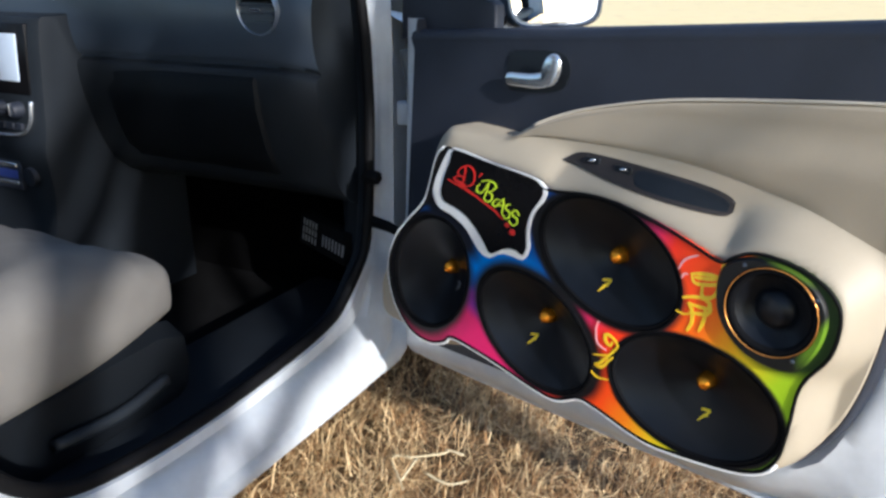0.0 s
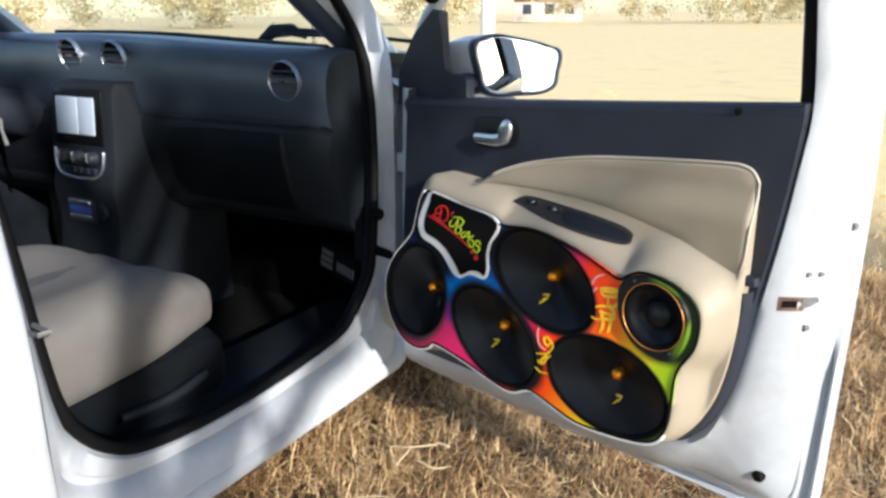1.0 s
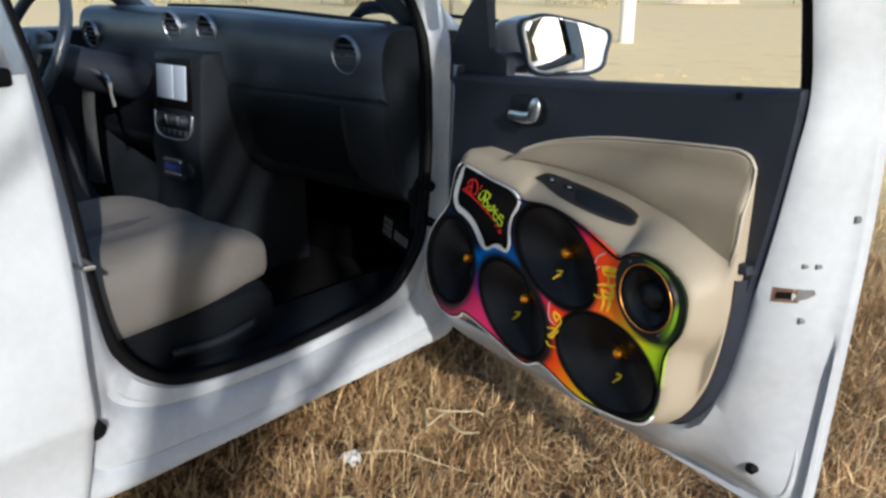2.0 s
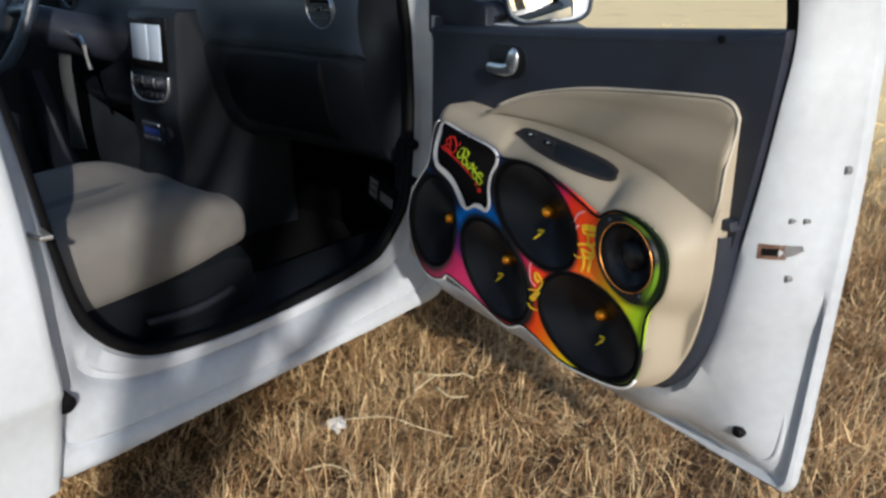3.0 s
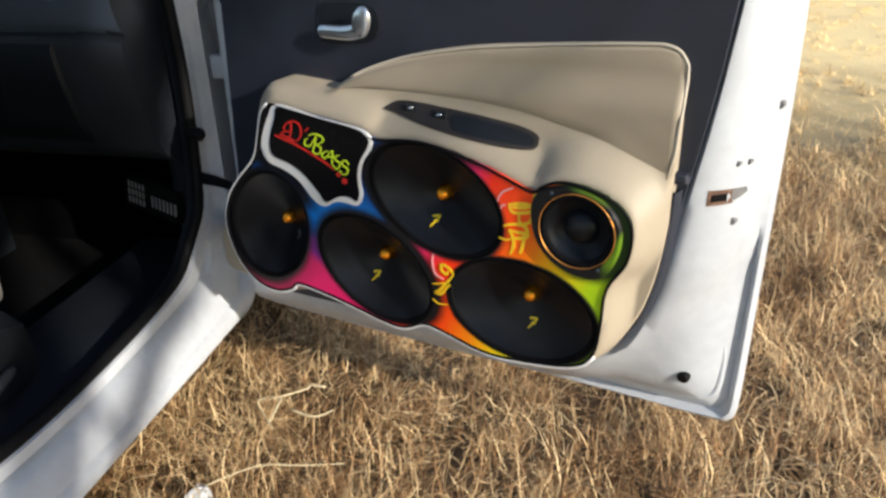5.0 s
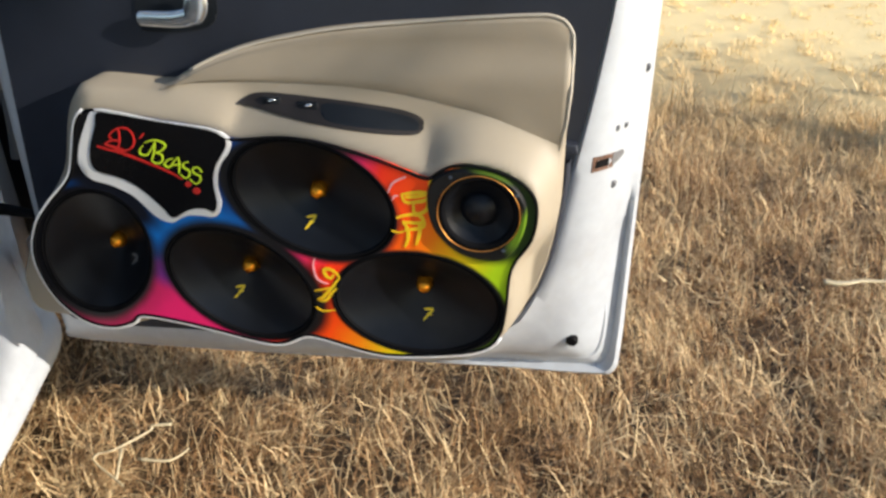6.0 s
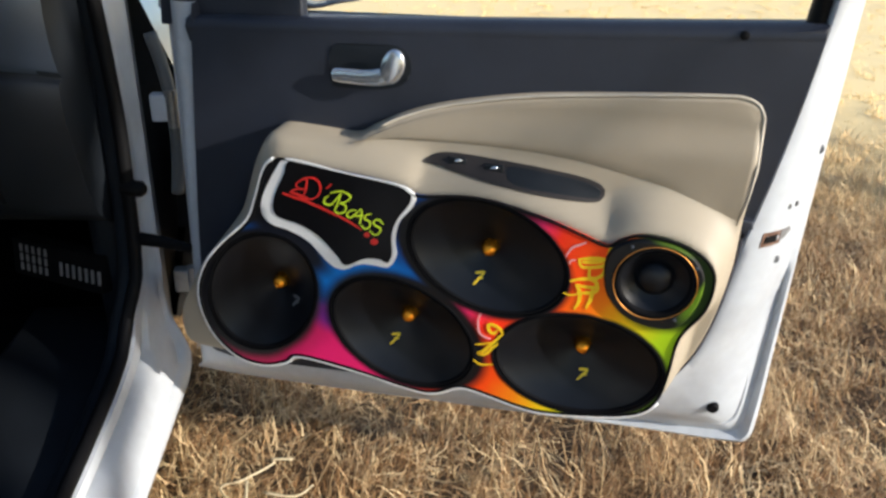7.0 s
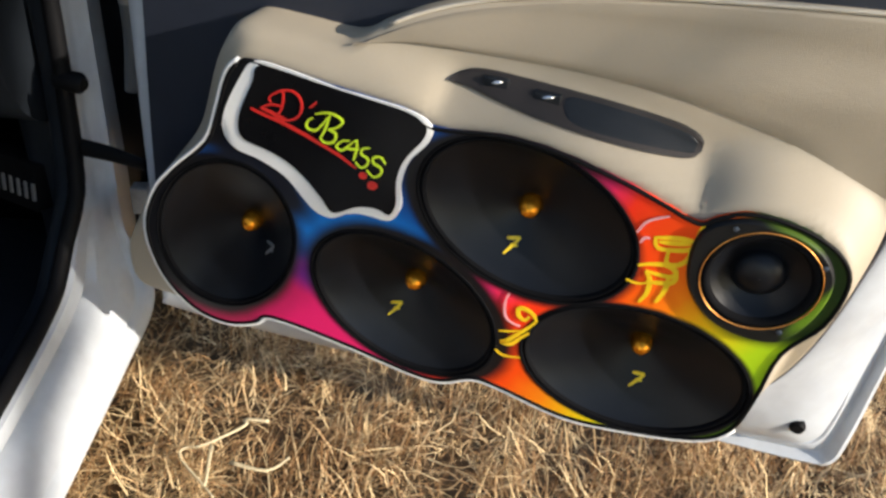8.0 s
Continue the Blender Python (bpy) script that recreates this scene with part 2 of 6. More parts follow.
def straw_material(name, dark, mid, light, pale=None):
    """Dry grass: each blade its own tone, patches of greyer and yellower growth."""
    m = bpy.data.materials.new(name)
    m.use_nodes = True
    n, l = m.node_tree.nodes, m.node_tree.links
    b = n["Principled BSDF"]
    geo, nz, add, r = n.new("ShaderNodeNewGeometry"), n.new("ShaderNodeTexNoise"), n.new("ShaderNodeMath"), n.new("ShaderNodeValToRGB")
    nz.inputs["Scale"].default_value, nz.inputs["Detail"].default_value = 4.5, 6
    l.new(geo.outputs["Position"], nz.inputs["Vector"])
    add.operation = "MULTIPLY_ADD"
    l.new(geo.outputs["Random Per Island"], add.inputs[0])
    add.inputs[1].default_value = 0.6
    l.new(nz.outputs["Fac"], add.inputs[2])
    e = r.color_ramp.elements
    e[0].position, e[0].color = 0.35, (*dark, 1)
    e[1].position, e[1].color = 1.1, (*light, 1)
    k = e.new(0.72)
    k.color = (*mid, 1)
    l.new(add.outputs[0], r.inputs["Fac"])
    l.new(r.outputs["Color"], b.inputs["Base Color"])
    if pale:  # a few metres out from the grass round the car the tone turns pale
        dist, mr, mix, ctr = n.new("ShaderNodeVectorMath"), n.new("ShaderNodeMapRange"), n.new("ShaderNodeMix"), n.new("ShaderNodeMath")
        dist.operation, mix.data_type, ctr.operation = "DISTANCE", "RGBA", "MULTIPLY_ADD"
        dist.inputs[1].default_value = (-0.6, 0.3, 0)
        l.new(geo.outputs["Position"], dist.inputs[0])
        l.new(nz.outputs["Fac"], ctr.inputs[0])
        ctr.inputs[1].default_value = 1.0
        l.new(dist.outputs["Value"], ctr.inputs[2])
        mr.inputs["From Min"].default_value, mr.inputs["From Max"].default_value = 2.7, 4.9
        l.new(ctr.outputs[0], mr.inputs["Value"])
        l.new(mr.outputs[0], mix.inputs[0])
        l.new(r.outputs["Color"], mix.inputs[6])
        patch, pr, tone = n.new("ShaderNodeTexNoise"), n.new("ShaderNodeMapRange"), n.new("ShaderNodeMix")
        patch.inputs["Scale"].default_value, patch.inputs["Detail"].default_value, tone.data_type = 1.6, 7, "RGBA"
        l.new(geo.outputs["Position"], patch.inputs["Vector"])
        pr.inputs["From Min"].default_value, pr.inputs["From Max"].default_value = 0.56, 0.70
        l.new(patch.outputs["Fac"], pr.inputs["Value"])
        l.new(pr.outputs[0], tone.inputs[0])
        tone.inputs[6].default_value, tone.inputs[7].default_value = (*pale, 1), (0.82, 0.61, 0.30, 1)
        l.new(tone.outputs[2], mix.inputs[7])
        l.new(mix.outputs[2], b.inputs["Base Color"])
    b.inputs["Roughness"].default_value = 0.6
    b.inputs["Specular IOR Level"].default_value = 0.3
    return m


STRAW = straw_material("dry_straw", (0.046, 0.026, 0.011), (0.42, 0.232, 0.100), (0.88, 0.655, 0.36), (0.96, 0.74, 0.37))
# soil near the car set almost black for the shade between blades
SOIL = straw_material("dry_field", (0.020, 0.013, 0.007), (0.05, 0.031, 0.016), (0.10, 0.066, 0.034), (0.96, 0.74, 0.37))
# distance haze and glare are put into the pale leaf tones
LEAVES = straw_material("hazed_foliage", (0.24, 0.22, 0.11), (0.42, 0.37, 0.20), (0.62, 0.52, 0.32))


# ---- building helpers ----
def thing(name, loc, label, category, group="", kind=""):
    ob = new(name)
    ob.location = loc
    ob.empty_display_size = 0.05
    return tagged(ob, label, category, group, kind)


def link(name, me, mat, parent, label, smooth):
    me.materials.append(mat)
    if smooth is not None:
        for p in me.polygons:
            p.use_smooth = True
        if smooth < 180:
            bm = bmesh.new()
            bm.from_mesh(me)
            bmesh.ops.recalc_face_normals(bm, faces=bm.faces)
            for e in bm.edges:
                e.smooth = len(e.link_faces) == 2 and e.calc_face_angle(0) < radians(smooth)
            bm.to_mesh(me)
            bm.free()
    ob = new(name, me)
    if parent:
        ob.parent = parent
        if parent.data is None:
            ob.matrix_parent_inverse = Matrix.Translation(-Vector(parent.location))
    return tagged(ob, label)


def part(name, bm, mat, parent, label="", smooth=40):
    me = bpy.data.meshes.new(name)
    bm.to_mesh(me)
    bm.free()
    return link(name, me, mat, parent, label, smooth)


def spline(pts, per=6, closed=False):
    """A smooth curve through the points."""
    P = [np.array(p, float) for p in pts]
    n, out = len(P), []
    for i in range(n if closed else n - 1):
        if closed:
            a, b, c, d = P[i - 1], P[i], P[(i + 1) % n], P[(i + 2) % n]
        else:
            a, b, c, d = P[max(i - 1, 0)], P[i], P[i + 1], P[min(i + 2, n - 1)]
        for k in range(per):
            t = k / per
            out.append(0.5 * (2 * b + (c - a) * t + (2 * a - 5 * b + 4 * c - d) * t * t + (3 * b - a - 3 * c + d) * t ** 3))
    if not closed:
        out.append(P[-1])
    return out


def grid(bm, rows, closed=False):
    """A skin over rows of points."""
    V = [[bm.verts.new(tuple(p)) for p in r] for r in rows]
    for a, b in zip(V, V[1:]):
        m = len(a)
        for i in range(m if closed else m - 1):
            j = (i + 1) % m
            bm.faces.new((a[i], a[j], b[j], b[i]))
    return V


def tube(bm, path, radius, sides=8, caps=True, flat=(1, 1, 1)):
    """A round section swept along a path; radius is a number or one per point. flat squeezes the section per axis."""
    path = [Vector(p) for p in path]
    rows = []
    for i, p in enumerate(path):
        d = (path[min(i + 1, len(path) - 1)] - path[max(i - 1, 0)]).normalized()
        u = d.cross(Vector((0.13, 0.21, 0.97))).normalized()
        v = d.cross(u)
        r = radius[i] if isinstance(radius, (list, tuple, np.ndarray)) else radius
        ring = []
        for k in range(sides):
            a = 2 * math.pi * k / sides
            o = u * math.cos(a) * r + v * math.sin(a) * r
            ring.append(p + Vector((o.x * flat[0], o.y * flat[1], o.z * flat[2])))
        rows.append(ring)
    V = grid(bm, rows, True)
    if caps:
        bm.faces.new(V[0][::-1])
        bm.faces.new(V[-1])


def box(bm, lo, hi, bevel=0.0, m=None):
    r = bmesh.ops.create_cube(bm, size=1)
    vs = r["verts"]
    for v in vs:
        v.co = Vector([lo[i] + (v.co[i] + 0.5) * (hi[i] - lo[i]) for i in range(3)])
    if bevel:
        es = list({e for v in vs for e in v.link_edges})
        vs = bmesh.ops.bevel(bm, geom=es, offset=bevel, segments=3, profile=0.5, affect="EDGES")["verts"] + [v for v in vs if v.is_valid]
    if m:
        for v in set(vs):
            v.co = m @ v.co


def slab(bm, outline, y0, y1, holes=(), round_edge=0.0):
    """A plate with an (x, z) outline between the depths y0 (front) and y1, with holes cut through."""
    loops = []
    for pts in (outline, *holes):
        vs = [bm.verts.new((p[0], y0, p[1])) for p in pts]
        es = [bm.edges.new((vs[i], vs[(i + 1) % len(vs)])) for i in range(len(vs))]
        loops.append((vs, es))
    if holes:
        bmesh.ops.triangle_fill(bm, use_beauty=True, edges=[e for _, es in loops for e in es])
    else:
        bm.faces.new(loops[0][0])
    front = list(bm.faces)
    for vs, es in loops:
        back = [bm.verts.new((v.co.x, y1, v.co.z)) for v in vs]
        for i in range(len(vs)):
            j = (i + 1) % len(vs)
            bm.faces.new((vs[i], vs[j], back[j], back[i]))
        if not holes:
            bm.faces.new(back[::-1])
    if round_edge:
        es = [e for e in loops[0][1] if e.is_valid]
        bmesh.ops.bevel(bm, geom=es, offset=round_edge, segments=3, profile=0.5, affect="EDGES")


def ellipse(cx, cz, a, b, deg, n=48):
    c, s = math.cos(radians(deg)), math.sin(radians(deg))
    return [(cx + a * math.cos(t) * c - b * math.sin(t) * s, cz + a * math.cos(t) * s + b * math.sin(t) * c) for t in (2 * math.pi * k / n for k in range(n))]


def ribbon(bm, pts, width, y, thick=0.0012):
    """A painted stroke on a plate that faces -y: pts in (x, z), width tapering at the ends."""
    c = spline(pts, 6)
    n = len(c)
    rows = []
    for i, p in enumerate(c):
        d = np.array(c[min(i + 1, n - 1)]) - np.array(c[max(i - 1, 0)])
        d = d / (np.linalg.norm(d) + 1e-9)
        k = width * 0.5 * (0.55 + 0.45 * math.sin(math.pi * min(1, max(0, i / (n - 1)))))
        q = (-d[1] * k, d[0] * k)
        rows.append([(p[0] - q[0], y + thick, p[1] - q[1]), (p[0] - q[0], y, p[1] - q[1]), (p[0] + q[0], y, p[1] + q[1]), (p[0] + q[0], y + thick, p[1] + q[1])])
    grid(bm, rows)


def tree_of(ob):
    me = ob.data
    return BVHTree.FromPolygons([v.co.copy() for v in me.vertices], [tuple(p.vertices) for p in me.polygons])


# the car's own axes: r outwards from the sill, f towards the bonnet, z up
CAR = Matrix.Translation((-1.05, 0.93, 0)) @ pose(0, 0, 0, 0, 0, 17)


def C(r, f, z):
    return CAR @ Vector((r, f, z))


def to_car(bm):
    bmesh.ops.transform(bm, matrix=CAR, verts=bm.verts)
    return bm


def smooth01(t):
    t = min(1, max(0, t))
    return t * t * (3 - 2 * t)


# ---- ground and distance ----
def ground():
    bm = bmesh.new()
    xs = [-700, -300, -120, -50, -20, -10] + [i * 0.5 for i in range(-12, 13)] + [10, 20, 50, 120, 300, 700]
    rows = []
    for y in xs:
        rows.append([(x, y, 0.012 * noise.noise((x * 0.9, y * 0.9, 1)) - 0.006 if abs(x) < 7 and abs(y) < 7 else 0.0) for x in xs])
    grid(bm, rows)
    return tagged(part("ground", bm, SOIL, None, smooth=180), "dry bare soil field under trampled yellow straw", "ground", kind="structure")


def blades(rng, n, x0, x1, y0, y1, lmin, lmax, wmin, wmax, keep=None):
    """Vertices and faces of n bent straw blades over a rectangle."""
    x, y = rng.uniform(x0, x1, n), rng.uniform(y0, y1, n)
    if keep is not None:
        ok = keep(x, y)
        x, y = x[ok], y[ok]
        n = len(x)
    # tufts: blades gather round centres, arch outwards and are combed one way; the rest is flat litter
    m = max(1, n // 34)
    tx, ty, ta, th = rng.uniform(x0, x1, m), rng.uniform(y0, y1, m), rng.uniform(0, 2 * np.pi, m), rng.uniform(0.55, 1.35, m)
    who = rng.integers(0, m, n)
    tuft = rng.random(n) < 0.74
    spread = rng.normal(0, 0.021, (n, 2)) * (1 + 40 * wmin) * th[who][:, None]
    x, y = np.where(tuft, tx[who] + spread[:, 0], x), np.where(tuft, ty[who] + spread[:, 1], y)
    comb = 0.9 * np.sin(1.7 * x + 0.6) + 0.8 * np.cos(1.3 * y - x)
    az = np.where(tuft, 0.45 * ta[who] + comb + rng.normal(0, 0.95, n), rng.uniform(0, 2 * np.pi, n))
    rise = 0.72 + 0.30 * np.sin(5.1 * x + 2.0 * y) * np.cos(4.3 * y - 1.7 * x) + 0.16 * np.sin(13 * x) * np.sin(11 * y + 4 * x)
    length = rng.uniform(lmin, lmax, n) * (0.6 + 0.6 * rng.random(n)) * np.where(tuft, rise * th[who] + 0.22, 0.72)
    length = length * np.clip((4.5 - np.hypot(x + 0.6, y - 0.3)) / 1.2, 0.26, 1.0)
    lean = np.where(tuft, np.clip(rng.normal(0.50, 0.36, n), 0.0, 1.5), np.clip(rng.normal(1.32, 0.2, n), 0.6, 1.57))
    bend = np.where(tuft, rng.normal(0.85, 0.45, n), rng.normal(0.05, 0.55, n))
    w = wmin + (wmax - wmin) * rng.random(n) ** 2
    twist = rng.uniform(-0.8, 0.8, n)
    px, py, pz = x.copy(), y.copy(), np.where(tuft, rng.uniform(-0.01, 0.01, n), rng.uniform(0.0, 0.045, n))
    V = np.zeros((n, 7, 3))
    seg = length / 3
    for k in range(4):
        sx, sy = -np.sin(az + twist), np.cos(az + twist)
        hw = w * (1 - 0.25 * k) / 2
        if k < 3:
            V[:, 2 * k] = np.stack([px - sx * hw, py - sy * hw, pz], 1)
            V[:, 2 * k + 1] = np.stack([px + sx * hw, py + sy * hw, pz], 1)
            a = lean + bend * k * 0.6
            px = px + np.cos(az) * np.sin(a) * seg
            py = py + np.sin(az) * np.sin(a) * seg
            pz = np.maximum(pz + np.cos(a) * seg, 0.004)
            az = az + rng.normal(0, 0.25, n)
        else:
            V[:, 6] = np.stack([px, py, pz], 1)
    base = (np.arange(n) * 7)[:, None]
    quads = np.concatenate([base + np.array([0, 1, 3, 2]), base + np.array([2, 3, 5, 4])])
    tris = base + np.array([4, 5, 6])
    return V.reshape(-1, 3), quads, tris


def soup(name, chunks, mat):
    vs, off, qs, ts = [], 0, [], []
    for v, q, t in chunks:
        vs.append(v)
        qs.append(q + off)
        ts.append(t + off)
        off += len(v)
    v, q, t = np.concatenate(vs), np.concatenate(qs), np.concatenate(ts)
    me = bpy.data.meshes.new(name)
    me.vertices.add(len(v))
    me.vertices.foreach_set("co", v.astype(np.float32).ravel())
    idx = np.concatenate([q.ravel(), t.ravel()]).astype(np.int32)
    me.loops.add(len(idx))
    me.loops.foreach_set("vertex_index", idx)
    sizes = np.concatenate([np.full(len(q), 4), np.full(len(t), 3)])
    me.polygons.add(len(sizes))
    me.polygons.foreach_set("loop_start", np.concatenate([[0], np.cumsum(sizes)[:-1]]).astype(np.int32))
    me.update(calc_edges=True)
    me.validate()
    me.materials.append(mat)
    return new(name, me)


def grass():
    rng = np.random.default_rng(5)
    ring = lambda lo, hi: lambda x, y: (np.hypot(x, y - 1.2) < lo + (hi - lo) * rng.random(len(x)) ** 1.5)
    near = blades(rng, 270000, -1.8, 2.0, -0.4, 3.0, 0.05, 0.14, 0.0013, 0.0036,
                  lambda x, y: np.hypot(x - 0.05, (y - 1.3) * 1.05) < 1.35 + 0.75 * rng.random(len(x)))
    mid = blades(rng, 140000, -7, 7, -6, 8.5, 0.06, 0.15, 0.003, 0.007, ring(3.4, 7.0))
    wide = blades(rng, 130000, -2.0, 5.6, 1.4, 8.6, 0.06, 0.15, 0.0026, 0.006,
                  lambda x, y: np.hypot((x - 1.7) * 0.85, y - 4.8) < 1.6 + 2.0 * rng.random(len(x)))
    far = blades(rng, 26000, -19, 19, -17, 20, 0.018, 0.04, 0.005, 0.010, ring(8, 18))
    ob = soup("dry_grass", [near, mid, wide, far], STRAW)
    return tagged(ob, "trampled dry yellow-brown straw grass over the field", "grass", kind="stuff")


def far_woods():
    """A ragged belt of bushes and small trees at the field's edge, paled for haze."""
    rng = np.random.default_rng(11)
    V = []
    for k in range(90):
        a = math.radians(rng.uniform(60, 200))
        d = rng.uniform(62, 105)
        cx, cy, h = d * math.cos(a), d * math.sin(a), rng.uniform(2.2, 6.5)
        for j in range(int(rng.integers(4, 9))):
            bx, by, bz, br = cx + rng.normal(0, 1.6), cy + rng.normal(0, 1.6), h * rng.uniform(0.25, 0.95), rng.uniform(0.7, 1.5)
            m = 130
            c = np.array([bx, by, bz]) + rng.normal(0, 0.55, (m, 3)) * br
            c[:, 2] = np.maximum(c[:, 2], 0.15)
            u = rng.normal(0, 1, (m, 3))
            u /= np.linalg.norm(u, axis=1)[:, None]
            w = np.cross(u, rng.normal(0, 1, (m, 3)))
            w /= np.linalg.norm(w, axis=1)[:, None]
            s = rng.uniform(0.07, 0.20, (m, 1))
            V.append(np.stack([c - u * s, c - w * s * 0.6, c + u * s, c + w * s * 0.6], 1).reshape(-1, 3))
    v = np.concatenate(V)
    q = np.arange(len(v)).reshape(-1, 4)
    ob = soup("far_woods", [(v, q, np.zeros((0, 3), int))], LEAVES)
    return tagged(ob, "belt of olive bushes and small trees, paled for haze, at the field's far edge", "trees", kind="stuff")


def bare_tree(x, y, height, seed, fork=0.34, low=4, high=4, last=5, girth=0.022, stem=1.0):
    """A leafless tree: tapered trunk up to the fork, limbs and many twigs."""
    t = thing("bare_tree", (x, y, 0), "tall leafless tree with pale bark standing in the field", "tree")
    rng = random.Random(seed)
    trunk, crown = bmesh.new(), bmesh.new()

    def limb(bm, p, d, length, r, depth):
        n = 5 if depth < 4 else 3
        pts, q = [p.copy()], p.copy()
        for i in range(n):
            d = (d + Vector((rng.uniform(-1, 1), rng.uniform(-1, 1), rng.uniform(-0.4, 0.8))) * 0.16).normalized()
            q = q + d * length / n
            pts.append(q.copy())
        tube(bm, pts, [max(0.004, r * (1 - 0.55 * i / n)) for i in range(n + 1)], 7 if depth < 2 else 4 if depth < 5 else 3, depth == 0)
        if depth >= last:
            return
        kids = low if depth < 2 else high
        for k in range(kids):
            b = pts[rng.randint(1, n)] if k else pts[-1]
            side = Vector((rng.uniform(-1, 1), rng.uniform(-1, 1), rng.uniform(0.0, 0.7)))
            limb(crown, b, (d * 0.75 + side * 0.75).normalized(), (length if depth else height * fork) * rng.uniform(0.55, 0.78), r * (rng.uniform(0.60, 0.78) if depth < 3 else rng.uniform(0.46, 0.60)), depth + 1)

    limb(trunk, Vector((x, y, -0.05)), Vector((-0.05, 0.02, 1)).normalized(), height * fork * stem, height * girth, 0)
    part("trunk", trunk, BARK, t, smooth=60)
    part("crown", crown, BARK, t, "bare grey-brown branches and twigs", smooth=None)
    return t


def post(name, x, y, h, r, mat, label, category):
    t = thing(name, (x, y, 0), label, category)
    bm = bmesh.new()
    zs = [0, 0.04, 0.3, h * 0.5, h - 0.05, h]
    tube(bm, [(x + 0.01 * math.sin(5 * z), y, z - 0.02) for z in zs], [r * 1.06, r * 1.05, r, r * 0.96, r * 0.9, r * 0.7], 14)
    part("shaft", bm, mat, t)
    return t


def far_house(x, y):
    t = thing("far_house", (x, y, 0), "small pale house with a terracotta roof beyond the field", "house")
    m = Matrix.Translation((x, y, 0)) @ pose(0, 0, 0, 0, 0, 35)
    bm = bmesh.new()
    box(bm, (-4, -2.5, 0), (4, 2.5, 2.6), 0.03, m)
    part("wall", bm, PLASTER, t)
    bm = bmesh.new()
    grid(bm, [[m @ Vector(p) for p in ((-4.4, -3, 2.5), (-4.4, 0, 4.0), (-4.4, 3, 2.5))], [m @ Vector(p) for p in ((4.4, -3, 2.5), (4.4, 0, 4.0), (4.4, 3, 2.5))]])
    bmesh.ops.solidify(bm, geom=bm.faces[:], thickness=0.12)
    part("roof", bm, ROOFTILE, t, smooth=None)
    for k in (-2.4, 0.2, 2.5):
        bm = bmesh.new()
        box(bm, (k - 0.5, -2.56, 0.9), (k + 0.5, -2.44, 2.0), 0.02, m)
        part("window", bm, DASH, t)


# ---- the open front door ----
RIM = [  # door edge x, y, z and the inner line x, z where the trim begins
    (-1.005, 0.930, 0.862, -0.942, 0.862), (-1.008, 0.932, 0.70, -0.955, 0.70), (-1.017, 0.938, 0.50, -0.969, 0.52), (-1.024, 0.944, 0.33, -0.975, 0.38),
    (-1.031, 0.948, 0.225, -0.975, 0.31), (-1.018, 0.950, 0.203, -0.94, 0.29), (-0.77, 0.952, 0.207, -0.77, 0.295), (-0.47, 0.954, 0.219, -0.47, 0.31),
    (-0.27, 0.956, 0.226, -0.29, 0.335), (-0.12, 0.958, 0.228, -0.250, 0.362), (-0.084, 0.960, 0.236, -0.236, 0.385), (-0.078, 0.962, 0.285, -0.224, 0.41),
    (-0.078, 0.970, 0.40, -0.206, 0.46), (-0.078, 0.978, 0.52, -0.190, 0.53), (-0.078, 0.984, 0.62, -0.176, 0.61), (-0.078, 0.986, 0.72, -0.160, 0.70),
    (-0.079, 0.984, 0.82, -0.146, 0.80), (-0.081, 0.980, 0.905, -0.137, 0.893)]
POST = [(-0.083, 0.945, 1.03, -0.135, 1.03), (-0.087, 0.905, 1.17, -0.131, 1.17), (-0.097, 0.866, 1.30, -0.137, 1.30), (-0.112, 0.848, 1.36, -0.15, 1.35)]


def belt(x):
    return 0.8925 + (x + 0.135) * (0.070 + 0.012 * (x + 0.135))


car = thing("car", tuple(C(-0.8, -0.6, 0)), "white hatchback car with its front passenger door wide open", "car")


def door_metal():
    o = spline([(a, b, c) for a, b, c, _, _ in RIM + POST], 5)
    i = spline([(d, (0.892 if d > -0.3 else 0.903) - 0.27 * max(0, e - 0.9), e) for _, _, _, d, e in RIM + POST], 5)
    bm = bmesh.new()
    rows = []
    for s, push in ((0, 0.014), (0, 0.003), (0.015, 0.0), (0.05, -0.001), (0.11, 0.002), (0.2, -0.006), (0.35, -0.014), (0.5, -0.017), (0.65, -0.015), (0.82, -0.008), (0.93, 0.0), (1, 0.012), (1, 0.03)):
        row = []
        for a, b in zip(o, i):
            p = a * (1 - s) + b * s
            pan = 0.018 * smooth01((0.505 - p[2] + 1.27 * (p[0] + 0.132)) / 0.055) if p[0] > -0.35 else 0.0
            row.append(p + np.array((0, push + pan * smooth01((s - 0.06) / 0.08) * smooth01((0.97 - s) / 0.15), 0)))
        rows.append(row)
    grid(bm, rows)
    rim = part("front_door", bm, DUSTY, car, "white front door swung open", smooth=50)
    bm = bmesh.new()
    rows = []
    for k in range(13):
        z = 0.205 + k * 0.054
        u = k / 12
        rows.append([(-1.03 + 0.022 * u + t * (0.946 - 0.022 * u), 0.974 + 0.05 * math.sin(math.pi * min(1, u * 0.75 + 0.08)) * min(1, 6 * t, 6 * (1 - t) + 0.35), z + t * 0.036 * (1 - u) + (belt(-1.03 + t * 0.95) - 0.862) * u * 0.6) for t in [j / 24 for j in range(25)]])
    grid(bm, rows)
    part("outer_skin", bm, WHITE, rim, "glossy white outer panel", smooth=60)
    return rim


rim = door_metal()
RIMTREE = tree_of(rim)
door = rim


def surface_y(x, z):
    """Depth of the door shell's inner face at x, z."""
    hit = RIMTREE.ray_cast(Vector((x, 0.5, z)), Vector((0, 1, 0)))
    return hit[0].y if hit[0] else 0.93


